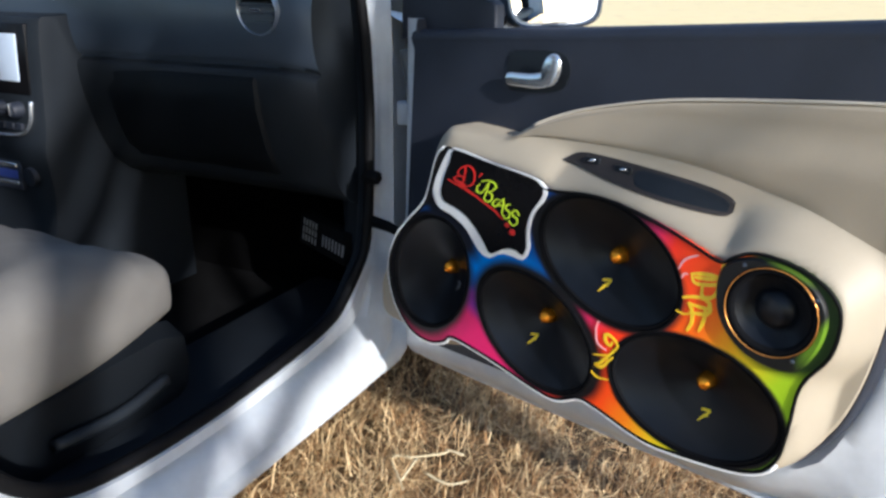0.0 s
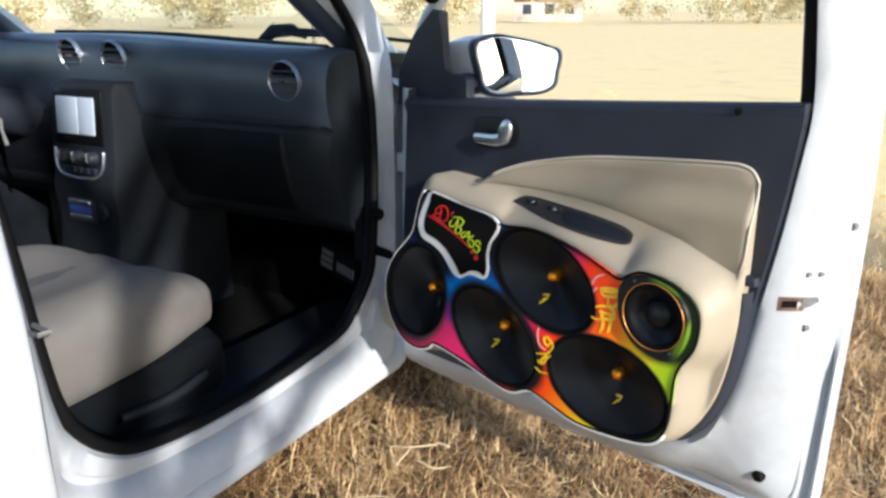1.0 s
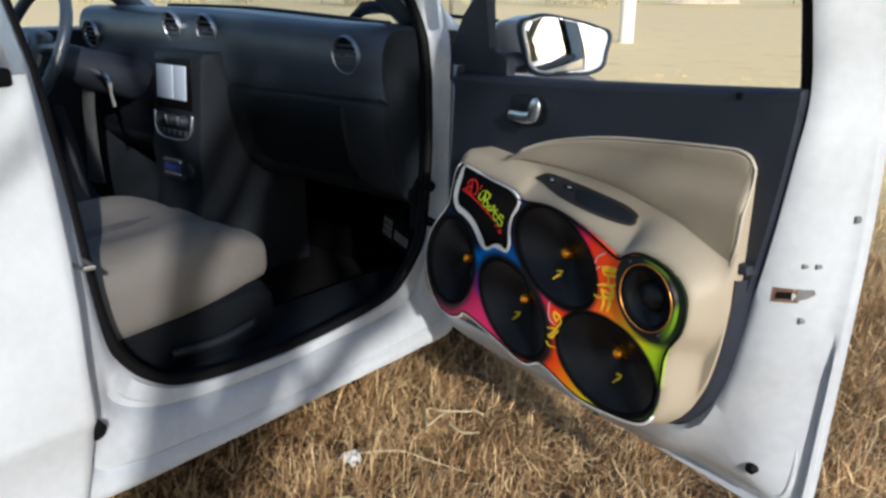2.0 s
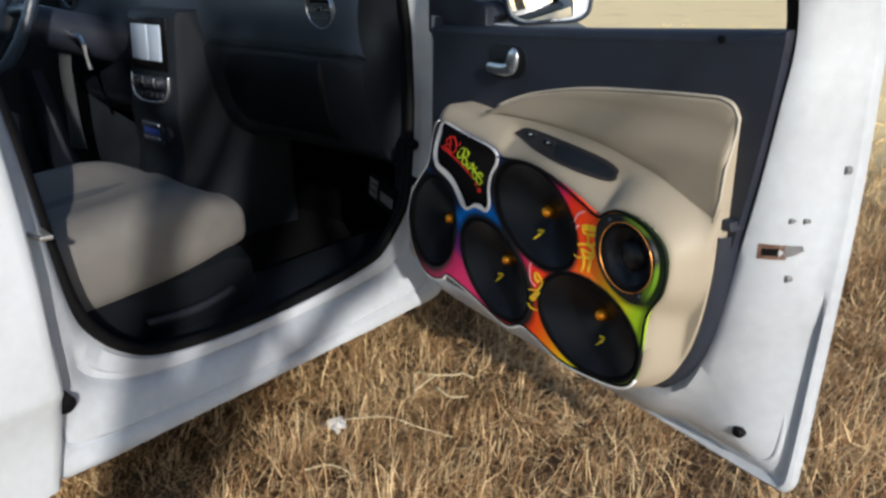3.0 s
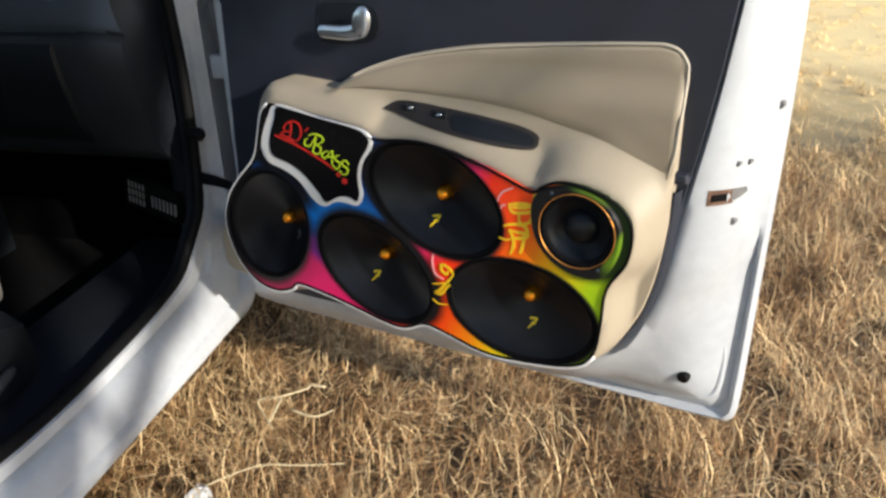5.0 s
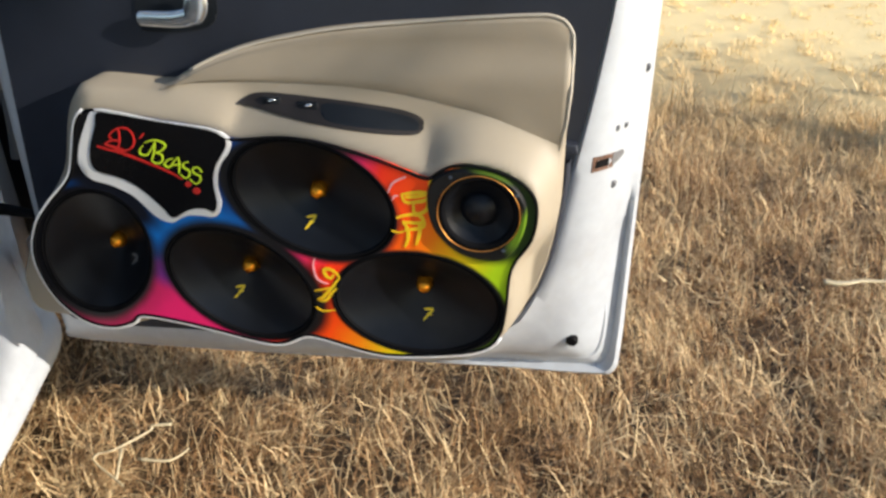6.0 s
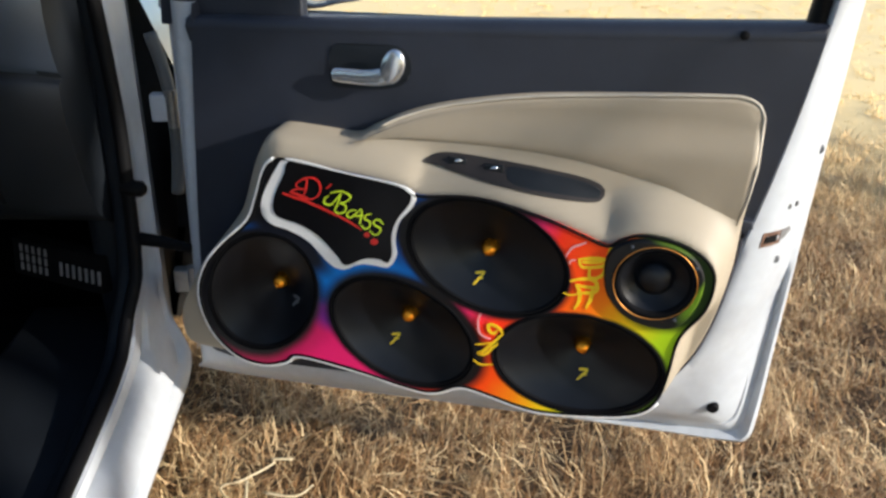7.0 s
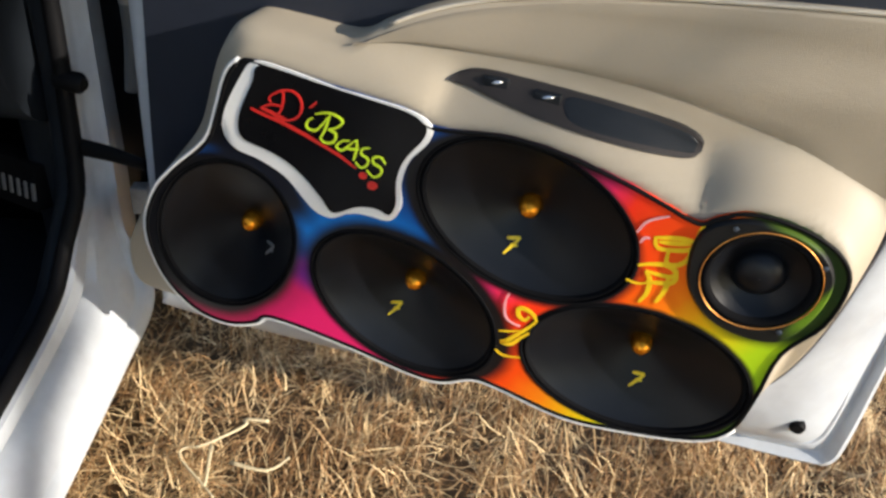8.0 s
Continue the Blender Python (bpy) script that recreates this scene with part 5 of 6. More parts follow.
    w.visible_shadow = False
    bm = bmesh.new()
    box(bm, (-1.53, -2.5, 0.17), (-0.09, 0.62, 0.215), 0.01)
    part("floor_pan", to_car(bm), CARPET, car, "black carpeted floor")
    bm = bmesh.new()
    grid(bm, [[(-1.52, 0.18, 0.215), (-0.06, 0.18, 0.215)], [(-1.52, 0.34, 0.36), (-0.06, 0.34, 0.36)], [(-1.52, 0.42, 0.70), (-0.06, 0.42, 0.70)], [(-1.52, 0.42, 0.90), (-0.06, 0.42, 0.90)]])
    bmesh.ops.solidify(bm, geom=bm.faces[:], thickness=0.03)
    part("bulkhead", to_car(bm), CARPET, car, "black carpeted bulkhead", smooth=None)
    bm = bmesh.new()
    box(bm, (-0.135, 0.005, 0.20), (-0.075, 0.42, 0.90), 0.02)
    part("kick_panel", to_car(bm), LOWDASH, car, "black plastic kick panel")
    # rear side door, shut
    bm = bmesh.new()
    rows = []
    for z in (0.185, 0.20, 0.26, 0.34, 0.355, 0.37, 0.45, 0.55, 0.65, 0.75, 0.83, 0.88, 0.90):
        u = (z - 0.185) / 0.715
        out = 0.012 + 0.030 * math.sin(math.pi * min(1, 0.15 + u * 0.75)) + (0.008 if 0.35 < z < 0.40 else 0)
        front = -0.905 - 0.02 * max(0, 0.35 - z) / 0.15 + 0.012 * math.sin(math.pi * u)
        row = [(-0.03, front + 0.004, z), (out - 0.010, front + 0.002, z), (out - 0.002, front - 0.006, z), (out, front - 0.02, z)]
        row += [(out + 0.004 * math.sin(k), front - 0.02 - k * 0.17, z) for k in range(1, 7)]
        rows.append(row)
    grid(bm, rows)
    part("rear_door", to_car(bm), WHITE, car, "shut white rear side door", smooth=50)
    bm = bmesh.new()
    box(bm, (-0.03, -1.95, 0.885), (0.030, -0.93, 0.91), 0.006)
    part("rear_belt_strip", to_car(bm), RUBBER, car)
    bm = bmesh.new()
    grid(bm, [[(0.0, -0.98, 0.90), (0.0, -1.92, 0.90)], [(-0.12, -1.0, 1.36), (-0.12, -1.8, 1.36)]])
    w = part("rear_side_window", to_car(bm), GLASS, car, smooth=None)
    w.visible_shadow = False
    bm = bmesh.new()
    box(bm, (-0.06, -2.5, 0.18), (0.02, -1.94, 0.90), 0.02)
    part("rear_wing", to_car(bm), WHITE, car)
    for r, f in ((-0.10, 0.60), (-1.52, 0.60), (-0.10, -1.87), (-1.52, -1.87)):
        bm = bmesh.new()
        s = 1 if r > -1 else -1
        c = lambda q, rad: [(r + q * s, f + rad * math.cos(2 * math.pi * k / 32), 0.285 + rad * math.sin(2 * math.pi * k / 32)) for k in range(32)]
        grid(bm, [c(-0.08, 0.18), c(-0.09, 0.26), c(-0.07, 0.285), c(0.07, 0.285), c(0.09, 0.265), c(0.085, 0.19), c(0.06, 0.18)], True)
        w = part("wheel", to_car(bm), TYRE, car, "black tyre", smooth=50)
        bm = bmesh.new()
        grid(bm, [c(0.07, 0.185), c(0.075, 0.15), c(0.06, 0.06), c(0.065, 0.01)], True)
        part("hubcap", to_car(bm), SILVER, w, smooth=50)


shell()


def dashboard():
    prof = [(0.42, 0.905), (0.30, 0.918), (0.10, 0.935), (-0.06, 0.942), (-0.105, 0.936), (-0.128, 0.918), (-0.140, 0.88), (-0.140, 0.83), (-0.130, 0.79), (-0.120, 0.775), (-0.135, 0.762), (-0.130, 0.70), (-0.10, 0.60), (-0.06, 0.54), (0.02, 0.51), (0.25, 0.50)]
    p = spline(prof, 4)
    bm = bmesh.new()
    rows = []
    for r in [-0.085, -0.09, -0.11] + [-0.16 - 0.06 * k for k in range(22)] + [-1.50]:
        e = 0.02 * max(0, 1 - (-r - 0.085) / 0.05)
        b = 0.02 * math.exp(-((r + 0.80) / 0.22) ** 2)
        crest = 0.026 * smooth01((-r - 0.15) / 0.8)
        rows.append([(r, f + e - (b if z < 0.93 else 0), z - e * 0.6 + crest * smooth01((z - 0.80) / 0.10)) for f, z in p])
    V = grid(bm, rows, True)
    bm.faces.new(V[0])
    bm.faces.new(V[-1][::-1])
    # faces below this height get the darker tone that imitates shade
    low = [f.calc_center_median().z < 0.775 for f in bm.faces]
    t = part("dashboard", to_car(bm), DASH, car, "black soft-touch dashboard, toned lighter above for sky light and darker below", smooth=45)
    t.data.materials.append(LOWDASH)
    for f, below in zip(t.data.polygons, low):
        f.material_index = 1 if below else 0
    # defroster groove and glovebox lid
    bm = bmesh.new()
    tube(bm, spline([(-0.14, -0.04, 0.942), (-0.4, 0.02, 0.950), (-0.8, 0.05, 0.966), (-1.2, 0.02, 0.970)], 8), 0.005, 6)
    part("top_seam", to_car(bm), TRIM, t, smooth=180)
    bm = bmesh.new()
    rows = []
    for r in (-0.20, -0.205, -0.22, -0.40, -0.57, -0.585, -0.59):
        e = 0.008 if r in (-0.20, -0.59) else 0
        rows.append([(r, -0.136 + e, 0.758), (r, -0.142 + e, 0.75), (r, -0.140 + e, 0.70), (r, -0.118 + e, 0.62), (r, -0.095 + e, 0.575), (r, -0.085 + e, 0.57)])
    grid(bm, rows)
    bmesh.ops.solidify(bm, geom=bm.faces[:], thickness=0.006)
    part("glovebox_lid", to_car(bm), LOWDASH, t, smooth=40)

    def vent(r, f, z, rad, tilt, chrome=True):
        m = CAR @ Matrix.Translation((r, f, z)) @ pose(0, 0, 0, tilt, 0, 0)
        circ = lambda q, y: [m @ Vector((q * math.cos(2 * math.pi * k / 40), y, q * math.sin(2 * math.pi * k / 40))) for k in range(40)]
        bm = bmesh.new()
        grid(bm, [circ(rad * 1.0, 0.006), circ(rad * 1.0, -0.003), circ(rad * 0.975, -0.006), circ(rad * 0.945, -0.005), circ(rad * 0.93, 0.004)], True)
        part("air_vent", bm, VENTRING, t, "chrome-ringed round air vent", smooth=60)
        bm = bmesh.new()
        bm.faces.new([bm.verts.new(q) for q in circ(rad * 0.92, 0.004)])
        part("vent_backing", bm, RUBBER, t, smooth=None)
        bm = bmesh.new()
        for k in (-0.5, -0.17, 0.17, 0.5):
            w = rad * 0.84 * math.sqrt(1 - k * k)
            box(bm, (-w, -0.006, rad * k - 0.002), (w, 0.004, rad * k + 0.002), 0.0, m)
        part("vent_slats", bm, DASH, t, smooth=None)
        bm = bmesh.new()
        box(bm, (-rad * 0.25, -0.009, -0.003), (rad * 0.25, -0.004, 0.003), 0.0, m)
        part("vent_tab", bm, SILVER, t, smooth=None)
    vent(-0.180, -0.142, 0.874, 0.043, 6)
    vent(-0.715, -0.157, 0.912, 0.043, 12)
    vent(-0.880, -0.160, 0.917, 0.043, 12)
    vent(-1.40, -0.150, 0.880, 0.043, 6)
    # centre console with screen, climate panel and pocket
    bm = bmesh.new()
    prof = [(-0.10, 0.86), (-0.195, 0.855), (-0.222, 0.84), (-0.235, 0.74), (-0.245, 0.64), (-0.255, 0.59), (-0.25, 0.50), (-0.27, 0.40), (-0.30, 0.33), (-0.30, 0.22), (0.1, 0.22), (0.1, 0.86)]
    pts = spline(prof[:9], 4) + [np.array(q) for q in prof[9:]]
    rows = []
    for r, e in ((-0.655, 0.03), (-0.66, 0.008), (-0.675, 0.0), (-0.78, 0.0), (-0.885, 0.0), (-0.90, 0.008), (-0.905, 0.03)):
        rows.append([(r, f + (e if f < 0 else 0), z) for f, z in pts])
    V = grid(bm, rows, True)
    bm.faces.new(V[0])
    bm.faces.new(V[-1][::-1])
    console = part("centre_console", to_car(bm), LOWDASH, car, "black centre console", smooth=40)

    def plate(name, r0, r1, z0, z1, f, thick, mat, label="", bev=0.003, under=console):
        m = CAR @ Matrix.Translation(((r0 + r1) / 2, f, (z0 + z1) / 2)) @ pose(0, 0, 0, -5, 0, 0)
        w, h = (r1 - r0) / 2, (z1 - z0) / 2
        bm = bmesh.new()
        box(bm, (-w, -thick, -h), (w, 0.02, h), bev, m)
        return part(name, bm, mat, under, label)
    plate("screen_frame", -0.872, -0.685, 0.705, 0.842, -0.229, 0.006, GLOSSBLACK, "gloss black head unit")
    # reflected sky is put into the panes' pale base colour
    plate("screen", -0.862, -0.776, 0.730, 0.822, -0.229, 0.0085, SCREEN, "screen coloured pale for the sky it mirrors")
    plate("screen_edge", -0.772, -0.712, 0.730, 0.822, -0.229, 0.0085, SCREEN, "screen coloured pale for the sky it mirrors")
    # climate panel with its silver surround
    bm = bmesh.new()
    u = spline([(-0.685, -0.242, 0.695), (-0.690, -0.247, 0.655), (-0.715, -0.251, 0.630), (-0.78, -0.252, 0.624), (-0.845, -0.251, 0.630), (-0.870, -0.247, 0.655), (-0.875, -0.242, 0.695)], 5)
    tube(bm, u, 0.005, 8)
    part("climate_surround", to_car(bm), SILVER, console, "silver climate panel surround", smooth=180)
    for r in (-0.725, -0.78, -0.835):
        bm = bmesh.new()
        tube(bm, [(r, -0.232, 0.676), (r, -0.256, 0.677), (r, -0.262, 0.677)], [0.017, 0.016, 0.012], 18)
        part("knob", to_car(bm), TRIM, console, "dark rotary knob", smooth=40)
        bm = bmesh.new()
        box(bm, (r - 0.002, -0.266, 0.668), (r + 0.002, -0.258, 0.692), 0.0008)
        part("knob_pointer", to_car(bm), SILVER, console)
    for k in range(5):
        r = -0.835 + 0.0275 * k
        plate("button", r - 0.010, r + 0.010, 0.636, 0.650, -0.247, 0.005, TRIM, "", 0.002)
    plate("pocket_frame", -0.84, -0.735, 0.512, 0.575, -0.247, 0.010, TRIM, "grey framed storage pocket")
    plate("pocket_strip", -0.832, -0.745, 0.556, 0.568, -0.247, 0.013, SILVER, "silver strip")
    plate("pocket_strip", -0.832, -0.745, 0.520, 0.530, -0.247, 0.013, SILVER, "silver strip")
    plate("pocket_back", -0.832, -0.745, 0.533, 0.553, -0.247, 0.011, BLUEPAINT, "dark blue pocket insert")
    bm = bmesh.new()
    tube(bm, [(-0.705, -0.235, 0.545), (-0.705, -0.262, 0.545)], [0.020, 0.018], 20)
    part("power_socket", to_car(bm), TRIM, console, "grey power socket", smooth=40)
    # slotted board high in the footwell
    a, b = C(-0.29, 0.073, 0.408), C(-0.115, -0.01, 0.408)
    d = (b - a).normalized()
    n = d.cross(Vector((0, 0, 1))).normalized()
    n = n if n.y < 0 else -n
    m = Matrix.Translation((a + b) / 2) @ Matrix((d, -n, Vector((0, 0, 1)))).transposed().to_4x4() @ pose(0, 0, 0, -8, 0, 0)
    L = (b - a).length / 2
    bm = bmesh.new()
    box(bm, (-L, -0.004, -0.034), (L, 0.03, 0.034), 0.004, m)
    g = part("footwell_grille", bm, CARPET, car, "black slotted plate in the footwell")
    for g0, cnt, rowsn in ((-L + 0.022, 5, 3), (0.012, 7, 1)):
        for k in range(cnt):
            for j in range(rowsn):
                h = 0.0065 if rowsn == 3 else 0.012
                x, z = g0 + k * 0.0135, (0.018 - j * 0.017) if rowsn == 3 else -0.004
                bm = bmesh.new()
                box(bm, (x - 0.0022, -0.006, z - h), (x + 0.0022, 0.0, z + h), 0.0, m)
                part("slot_bar", bm, PALEBAR, g, smooth=None)


dashboard()


def wiper():
    bm = bmesh.new()
    tube(bm, spline([(-0.20, 0.452, 0.934), (-0.45, 0.475, 0.946), (-0.75, 0.485, 0.952)], 6), 0.006, 6)
    t = part("wiper", to_car(bm), RUBBER, car, "black windscreen wiper", smooth=180)
    bm = bmesh.new()
    tube(bm, spline([(-0.45, 0.49, 0.950), (-0.65, 0.50, 0.960), (-0.80, 0.51, 0.958)], 6), [0.006 + 0.0006 * k for k in range(13)], 8)
    part("arm", to_car(bm), RUBBER, t, smooth=180)
    bm = bmesh.new()
    tube(bm, [(-0.86, 0.50, 0.925), (-0.80, 0.505, 0.96), (-0.72, 0.505, 0.965), (-0.66, 0.50, 0.945)], [0.012, 0.022, 0.020, 0.008], 10)
    part("arm_cap", to_car(bm), RUBBER, t, smooth=180)


wiper()


def seat():
    R0, R1, F0, F1 = -0.155, -0.665, -0.405, -0.99

    def section(f, k):
        pts = []
        drop = 0.075 * max(0, (k - 0.72) / 0.28) ** 2.2
        n = 44
        for i in range(n):
            a = 2 * math.pi * i / n
            ca, sa = math.cos(a), math.sin(a)
            x = abs(ca) ** 0.42 * (1 if ca > 0 else -1)
            z = abs(sa) ** 0.55 * (1 if sa > 0 else -1)
            pinch = 1 - 0.16 * max(0, (k - 0.62) / 0.38) ** 2
            dish = -0.028 * max(0, 1 - (x / 0.62) ** 2) * (1 - 0.5 * max(0, k - 0.7) / 0.3) if z > 0 else 0
            zc = 0.432 + 0.035 * k
            pts.append(((R0 + R1) / 2 + x * pinch * (R0 - R1) / 2, f, zc + z * (0.098 - 0.5 * drop) + dish * max(0, z) - drop * 0.35))
        return pts
    bm = bmesh.new()
    rows = []
    N = 22
    for j in range(N + 1):
        k = j / N
        rows.append(section(F1 + (F0 - F1) * k, k))
    for s, df in ((0.95, 0.020), (0.82, 0.034), (0.5, 0.044), (0.15, 0.047)):
        base = rows[N]
        cx = sum(p[0] for p in base) / len(base)
        cz = sum(p[2] for p in base) / len(base)
        rows.append([(cx + (p[0] - cx) * (0.5 + 0.5 * s if s > 0.5 else s), F0 + df, cz + (p[2] - cz) * s) for p in base])
    V = grid(bm, rows, True)
    bm.faces.new(V[0][::-1])
    bm.faces.new(V[-1])
    t = part("passenger_seat", to_car(bm), SEATFAB, car, "beige upholstered passenger seat, centre greyed for shade", smooth=180)
    # shade over the middle of the cushion, painted as a greyer panel
    bm = bmesh.new()
    rows = []
    for j in range(16):
        k = j / 15
        f = F1 + 0.02 + (F0 - 0.15 - F1) * k
        rows.append([(r, f, 0.445 + 0.035 * (f - F1) / (F0 - F1) + 0.0595 + 0.012 * (abs(s) ** 2) + (0.0 if 0 < i < 12 else -0.012)) for i, (s, r) in enumerate([(q, -0.4075 + q * 0.150) for q in np.linspace(-1, 1, 13)])])
    grid(bm, rows)
    part("centre_panel", to_car(bm), SEATSHADE, t, "centre panel greyed for the shade on it", smooth=60)
    bm = bmesh.new()
    rows = []
    for k in range(15):
        u = k / 14
        z, f = 0.50 + 0.62 * u, -0.93 - 0.20 * u
        w = 0.25 - 0.05 * u ** 3
        rows.append([(-0.4075 + w * abs(math.cos(a)) ** 0.5 * (1 if math.cos(a) > 0 else -1), f + 0.065 * abs(math.sin(a)) ** 0.6 * (1 if math.sin(a) > 0 else -1), z) for a in [2 * math.pi * i / 30 for i in range(30)]])
    V = grid(bm, rows, True)
    bm.faces.new(V[0][::-1])
    bm.faces.new(V[-1])
    part("backrest", to_car(bm), SEATFAB, t, "beige backrest", smooth=180)
    bm = bmesh.new()
    box(bm, (-0.26, -1.02, 1.13), (-0.55, -1.16, 1.28), 0.04)
    part("headrest", to_car(bm), SEATFAB, t)
    bm = bmesh.new()
    rows = []
    for f, z0, z1 in ((-0.40, 0.27, 0.395), (-0.45, 0.235, 0.41), (-0.70, 0.235, 0.40), (-0.98, 0.24, 0.395)):
        rows.append([(-0.20, f, z0), (-0.168, f, z0 + 0.02), (-0.16, f, (z0 + z1) / 2), (-0.166, f, z1 - 0.02), (-0.20, f, z1)])
    grid(bm, rows)
    bmesh.ops.solidify(bm, geom=bm.faces[:], thickness=0.012)
    part("side_cover", to_car(bm), LOWDASH, t, "black plastic seat side cover", smooth=40)
    bm = bmesh.new()
    box(bm, (-0.64, -0.98, 0.215), (-0.20, -0.42, 0.40), 0.02)
    part("seat_base", to_car(bm), CARPET, t)
    bm = bmesh.new()
    tube(bm, spline([(-0.150, -0.46, 0.33), (-0.146, -0.55, 0.318), (-0.148, -0.66, 0.325)], 5), 0.010, 10)
    part("adjust_lever", to_car(bm), LOWDASH, t, smooth=180)


seat()


def steering_wheel():
    c = C(-1.13, -0.45, 0.86)
    m = Matrix.Translation(c) @ pose(0, 0, 17, 0, 0, 0).to_3x3().to_4x4() @ pose(0, 0, 0, 0, 0, 17) @ pose(0, 0, 0, 65, 0, 0)
    bm = bmesh.new()
    ring = [m @ Vector((0.185 * math.cos(a), 0.185 * math.sin(a), 0)) for a in [2 * math.pi * k / 56 for k in range(57)]]
    tube(bm, ring, 0.016, 12, False)
    t = part("steering_wheel", bm, DASH, car, "black steering wheel", smooth=180)
    bm = bmesh.new()
    box(bm, (-0.075, -0.07, -0.03), (0.075, 0.055, 0.02), 0.025, m)
    part("hub", bm, DASH, t)
    for a in (0.05, 3.09, 4.71):
        bm = bmesh.new()
        tube(bm, [m @ Vector((0.06 * math.cos(a), 0.06 * math.sin(a), -0.008)), m @ Vector((0.178 * math.cos(a), 0.178 * math.sin(a), 0))], [0.02, 0.014], 10)
        part("spoke", bm, DASH, t)
    bm = bmesh.new()
    tube(bm, [C(-1.13, -0.40, 0.83), C(-1.13, -0.25, 0.78), C(-1.13, -0.05, 0.72)], [0.05, 0.06, 0.065], 14)
    col = part("steering_column", bm, TRIM, car, "grey steering column shroud")
    bm = bmesh.new()
    tube(bm, [C(-1.08, -0.30, 0.79), C(-1.0, -0.31, 0.78), C(-0.985, -0.31, 0.765)], [0.012, 0.010, 0.006], 10)
    part("ignition_lock", bm, CHROME, col)
    bm = bmesh.new()
    tube(bm, [C(-0.985, -0.31, 0.765), C(-0.980, -0.312, 0.735), C(-0.968, -0.312, 0.70)], [0.007, 0.004, 0.006], 8)
    part("key", bm, STEEL, col, "steel key with a short chain")
    bm = bmesh.new()
    tube(bm, [m @ Vector((0.034 * math.cos(a), 0.034 * math.sin(a) - 0.01, 0.022)) for a in [2 * math.pi * k / 28 for k in range(29)]], 0.006, 8, False)
    part("hub_ring", bm, SILVER, t, "silver emblem ring", smooth=180)
    bm = bmesh.new()
    rows = []
    for z, r, w, f in ((0.73, -1.185, 0.030, -0.29), (0.68, -1.183, 0.030, -0.298), (0.60, -1.182, 0.030, -0.302), (0.52, -1.180, 0.034, -0.305), (0.47, -1.182, 0.045, -0.305), (0.445, -1.195, 0.052, -0.30)):
        rows.append([(r - w, f + 0.02, z), (r - w * 0.8, f, z), (r + w * 0.3, f - 0.004, z), (r + w, f + 0.012, z)])
    grid(bm, rows)
    bmesh.ops.solidify(bm, geom=bm.faces[:], thickness=0.008)
    part("lower_cover", to_car(bm), GREYPL, col, "pale grey lower column cover", smooth=50)
    bm = bmesh.new()
    rows = []
    for z, r0, r1 in ((0.66, -1.50, -1.42), (0.58, -1.49, -1.37), (0.50, -1.48, -1.34), (0.42, -1.48, -1.30), (0.36, -1.48, -1.22)):
        rows.append([(r0, -0.30, z), ((r0 + r1) / 2, -0.315, z), (r1, -0.30, z), (r1 + 0.01, -0.27, z)])
    grid(bm, rows)
    bmesh.ops.solidify(bm, geom=bm.faces[:], thickness=0.01)
    part("side_pocket", to_car(bm), TRIM, car, "dark grey side pocket", smooth=50)
    bm = bmesh.new()
    rows = []
    for r in (-1.50, -1.3, -1.1, -0.95, -0.93):
        rows.append([(r, -0.14, 0.76), (r, -0.17, 0.70), (r, -0.13, 0.58), (r, -0.05, 0.50), (r, 0.1, 0.48)])
    grid(bm, rows)
    bmesh.ops.solidify(bm, geom=bm.faces[:], thickness=0.012)
    part("knee_panel", to_car(bm), TRIM, car, "grey plastic knee panel", smooth=50)


steering_wheel()

# ---- field things ----
ground()
bare_tree(4.0, -0.82, 7.5, 4, stem=0.54)
# second tree is unseen, added to lay a shadow band over the grass
bare_tree(4.5, 2.72, 4.8, 9, fork=0.22, low=2, high=2, last=3, girth=0.028)
post("white_post", -12.2, 12.6, 5.0, 0.16, WHITEWASH, "tall whitewashed round post standing in the dry field", "post")
post("thin_pole", -14.5, 9.5, 5.0, 0.045, BARK, "thin weathered wooden pole standing in the field", "pole")
far_house(-62, 74)
far_woods()


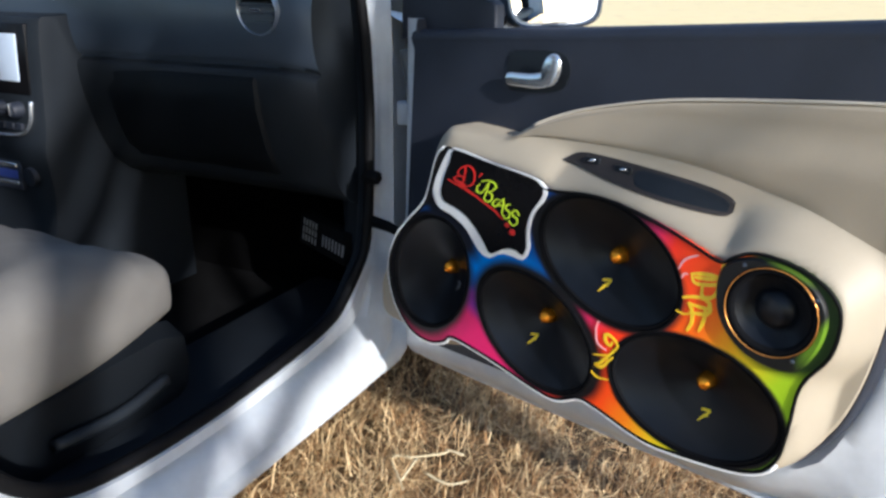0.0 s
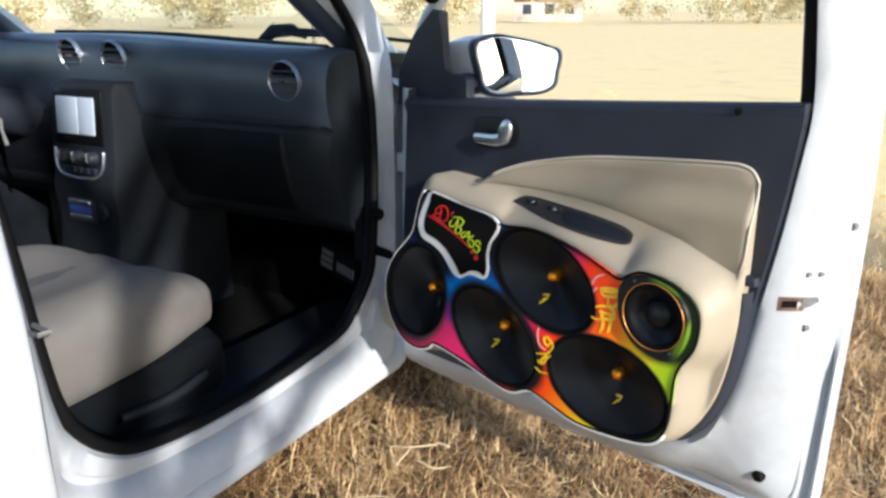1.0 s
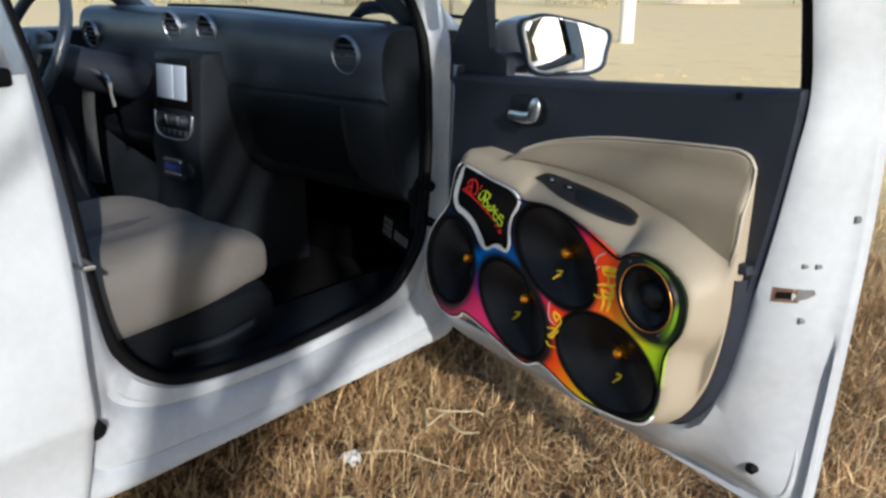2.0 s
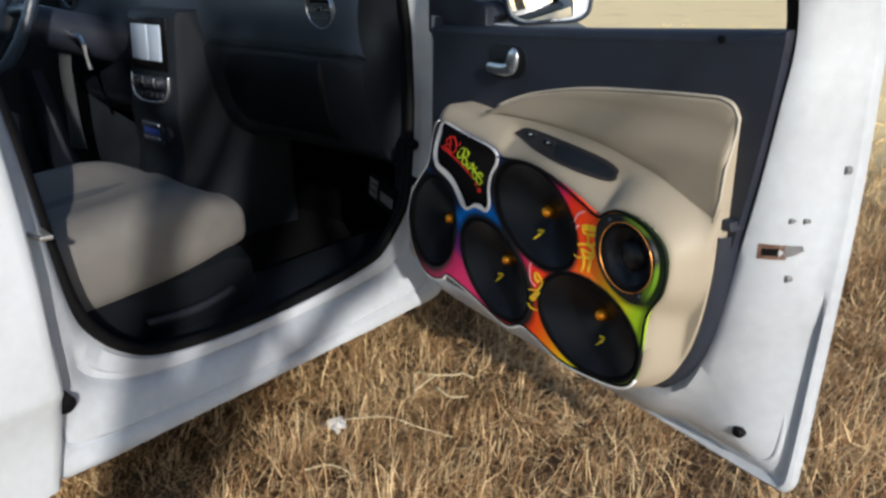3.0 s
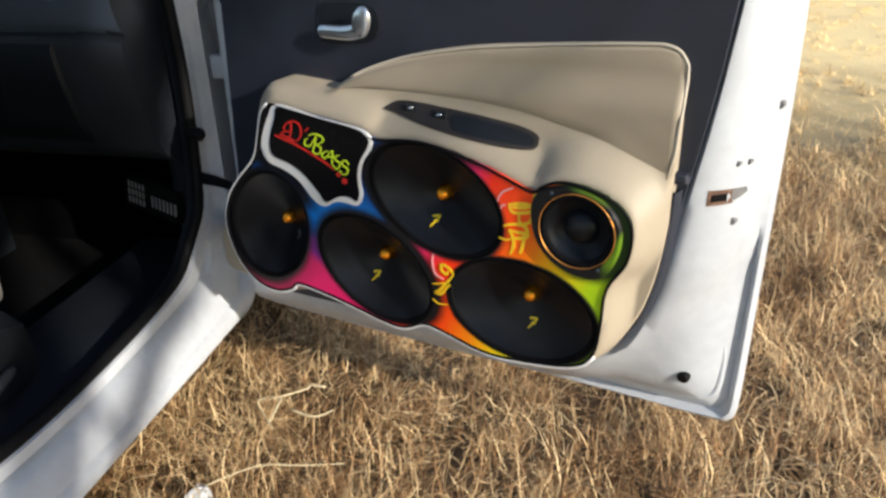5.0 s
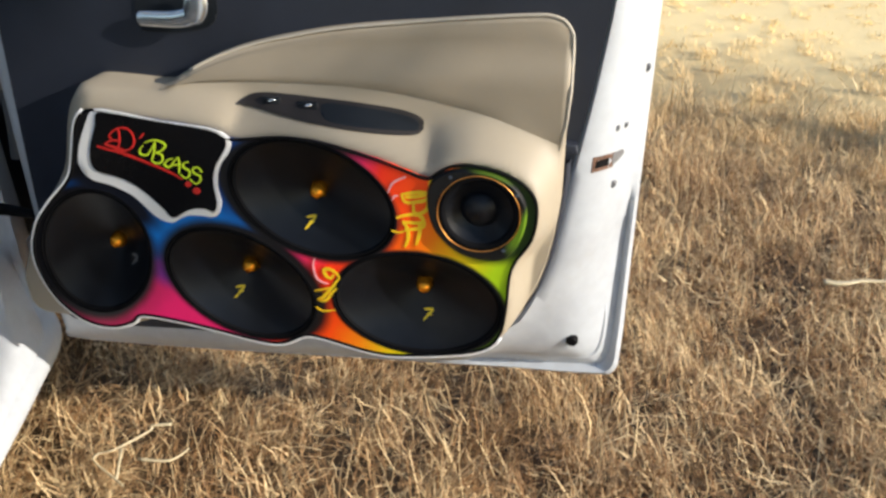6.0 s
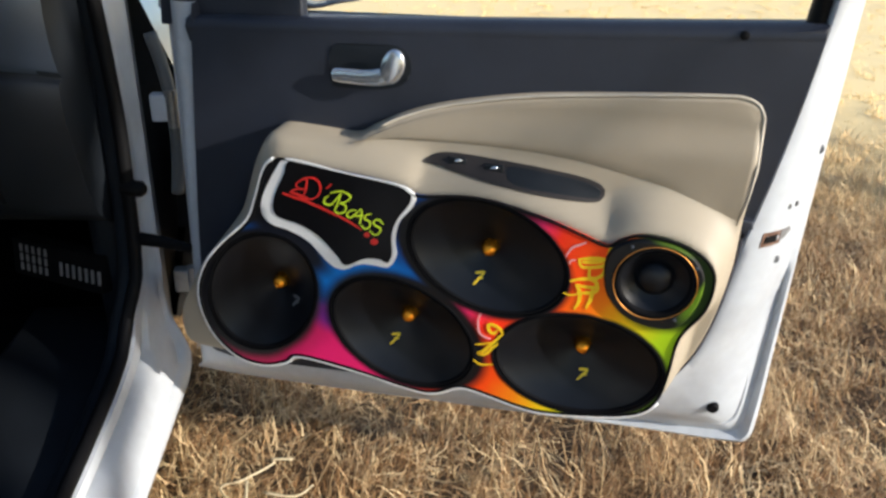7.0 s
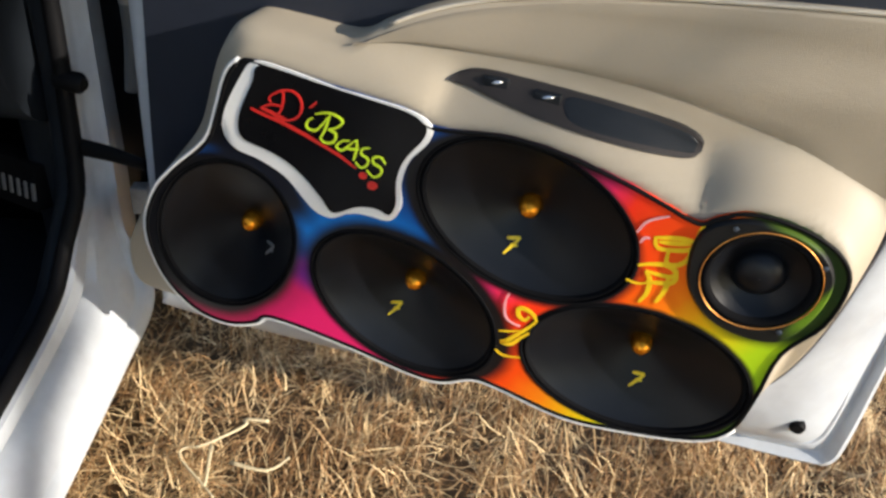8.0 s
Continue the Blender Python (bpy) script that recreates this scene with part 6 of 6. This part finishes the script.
def straw_stalk(pts, r):
    t = thing("straw_stalk", tuple(pts[0]), "long pale bent straw stalk lying on the grass", "straw", "loose straw stalks")
    bm = bmesh.new()
    p = spline(pts, 4)
    tube(bm, p, [r * (1 - 0.5 * k / len(p)) for k in range(len(p))], 6, flat=(1, 1, 0.6))
    part("stalk", bm, PALESTRAW, t, smooth=180)


PALESTRAW = material("pale_straw", (0.66, 0.55, 0.34), 0.55, vary=0.15, scale=20, fine=200, bump=0.2)
for pts, r in (([(-0.850, 0.912, 0.06), (-0.884, 0.902, 0.06), (-0.880, 0.890, 0.06), (-0.917, 0.836, 0.06), (-0.939, 0.822, 0.06), (-0.935, 0.804, 0.06), (-0.882, 0.775, 0.06), (-0.856, 0.760, 0.06)], 0.0033),
               ([(-0.906, 0.840, 0.06), (-0.877, 0.774, 0.06)], 0.0036),
               ([(-0.865, 0.822, 0.06), (-0.810, 0.827, 0.06), (-0.790, 0.860, 0.06)], 0.0036),
               ([(0.432, 1.614, 0.06), (0.472, 1.611, 0.06), (0.519, 1.630, 0.06), (0.593, 1.639, 0.06)], 0.009),
               ([(-0.86, 0.59, 0.06), (-0.80, 0.66, 0.075), (-0.74, 0.70, 0.07), (-0.68, 0.75, 0.06)], 0.0025),
               ([(-0.76, 0.45, 0.05), (-0.72, 0.50, 0.07), (-0.67, 0.53, 0.06)], 0.0025)):
    straw_stalk(pts, r)


def paper_scrap():
    t = thing("paper_scrap", (-0.85, 0.57, 0.05), "crumpled scrap of white paper lying in dry grass", "paper")
    bm = bmesh.new()
    rng = random.Random(3)
    rows = []
    for i in range(7):
        rows.append([(-0.85 + (i - 3) * 0.0075 + rng.uniform(-0.003, 0.003), 0.57 + (j - 3) * 0.0065 * (1.3 - 0.13 * i) + rng.uniform(-0.0025, 0.0025), 0.068 + rng.uniform(-0.005, 0.008) - 0.002 * ((i - 3) ** 2 + (j - 3) ** 2) * 0.5) for j in range(7)])
    grid(bm, rows)
    for v in [v for v in bm.verts if (v.index in (0,))]:
        bm.verts.remove(v)
    bmesh.ops.solidify(bm, geom=bm.faces[:], thickness=0.0015)
    part("sheet", bm, PAPER, t, smooth=None)


paper_scrap()
grass()
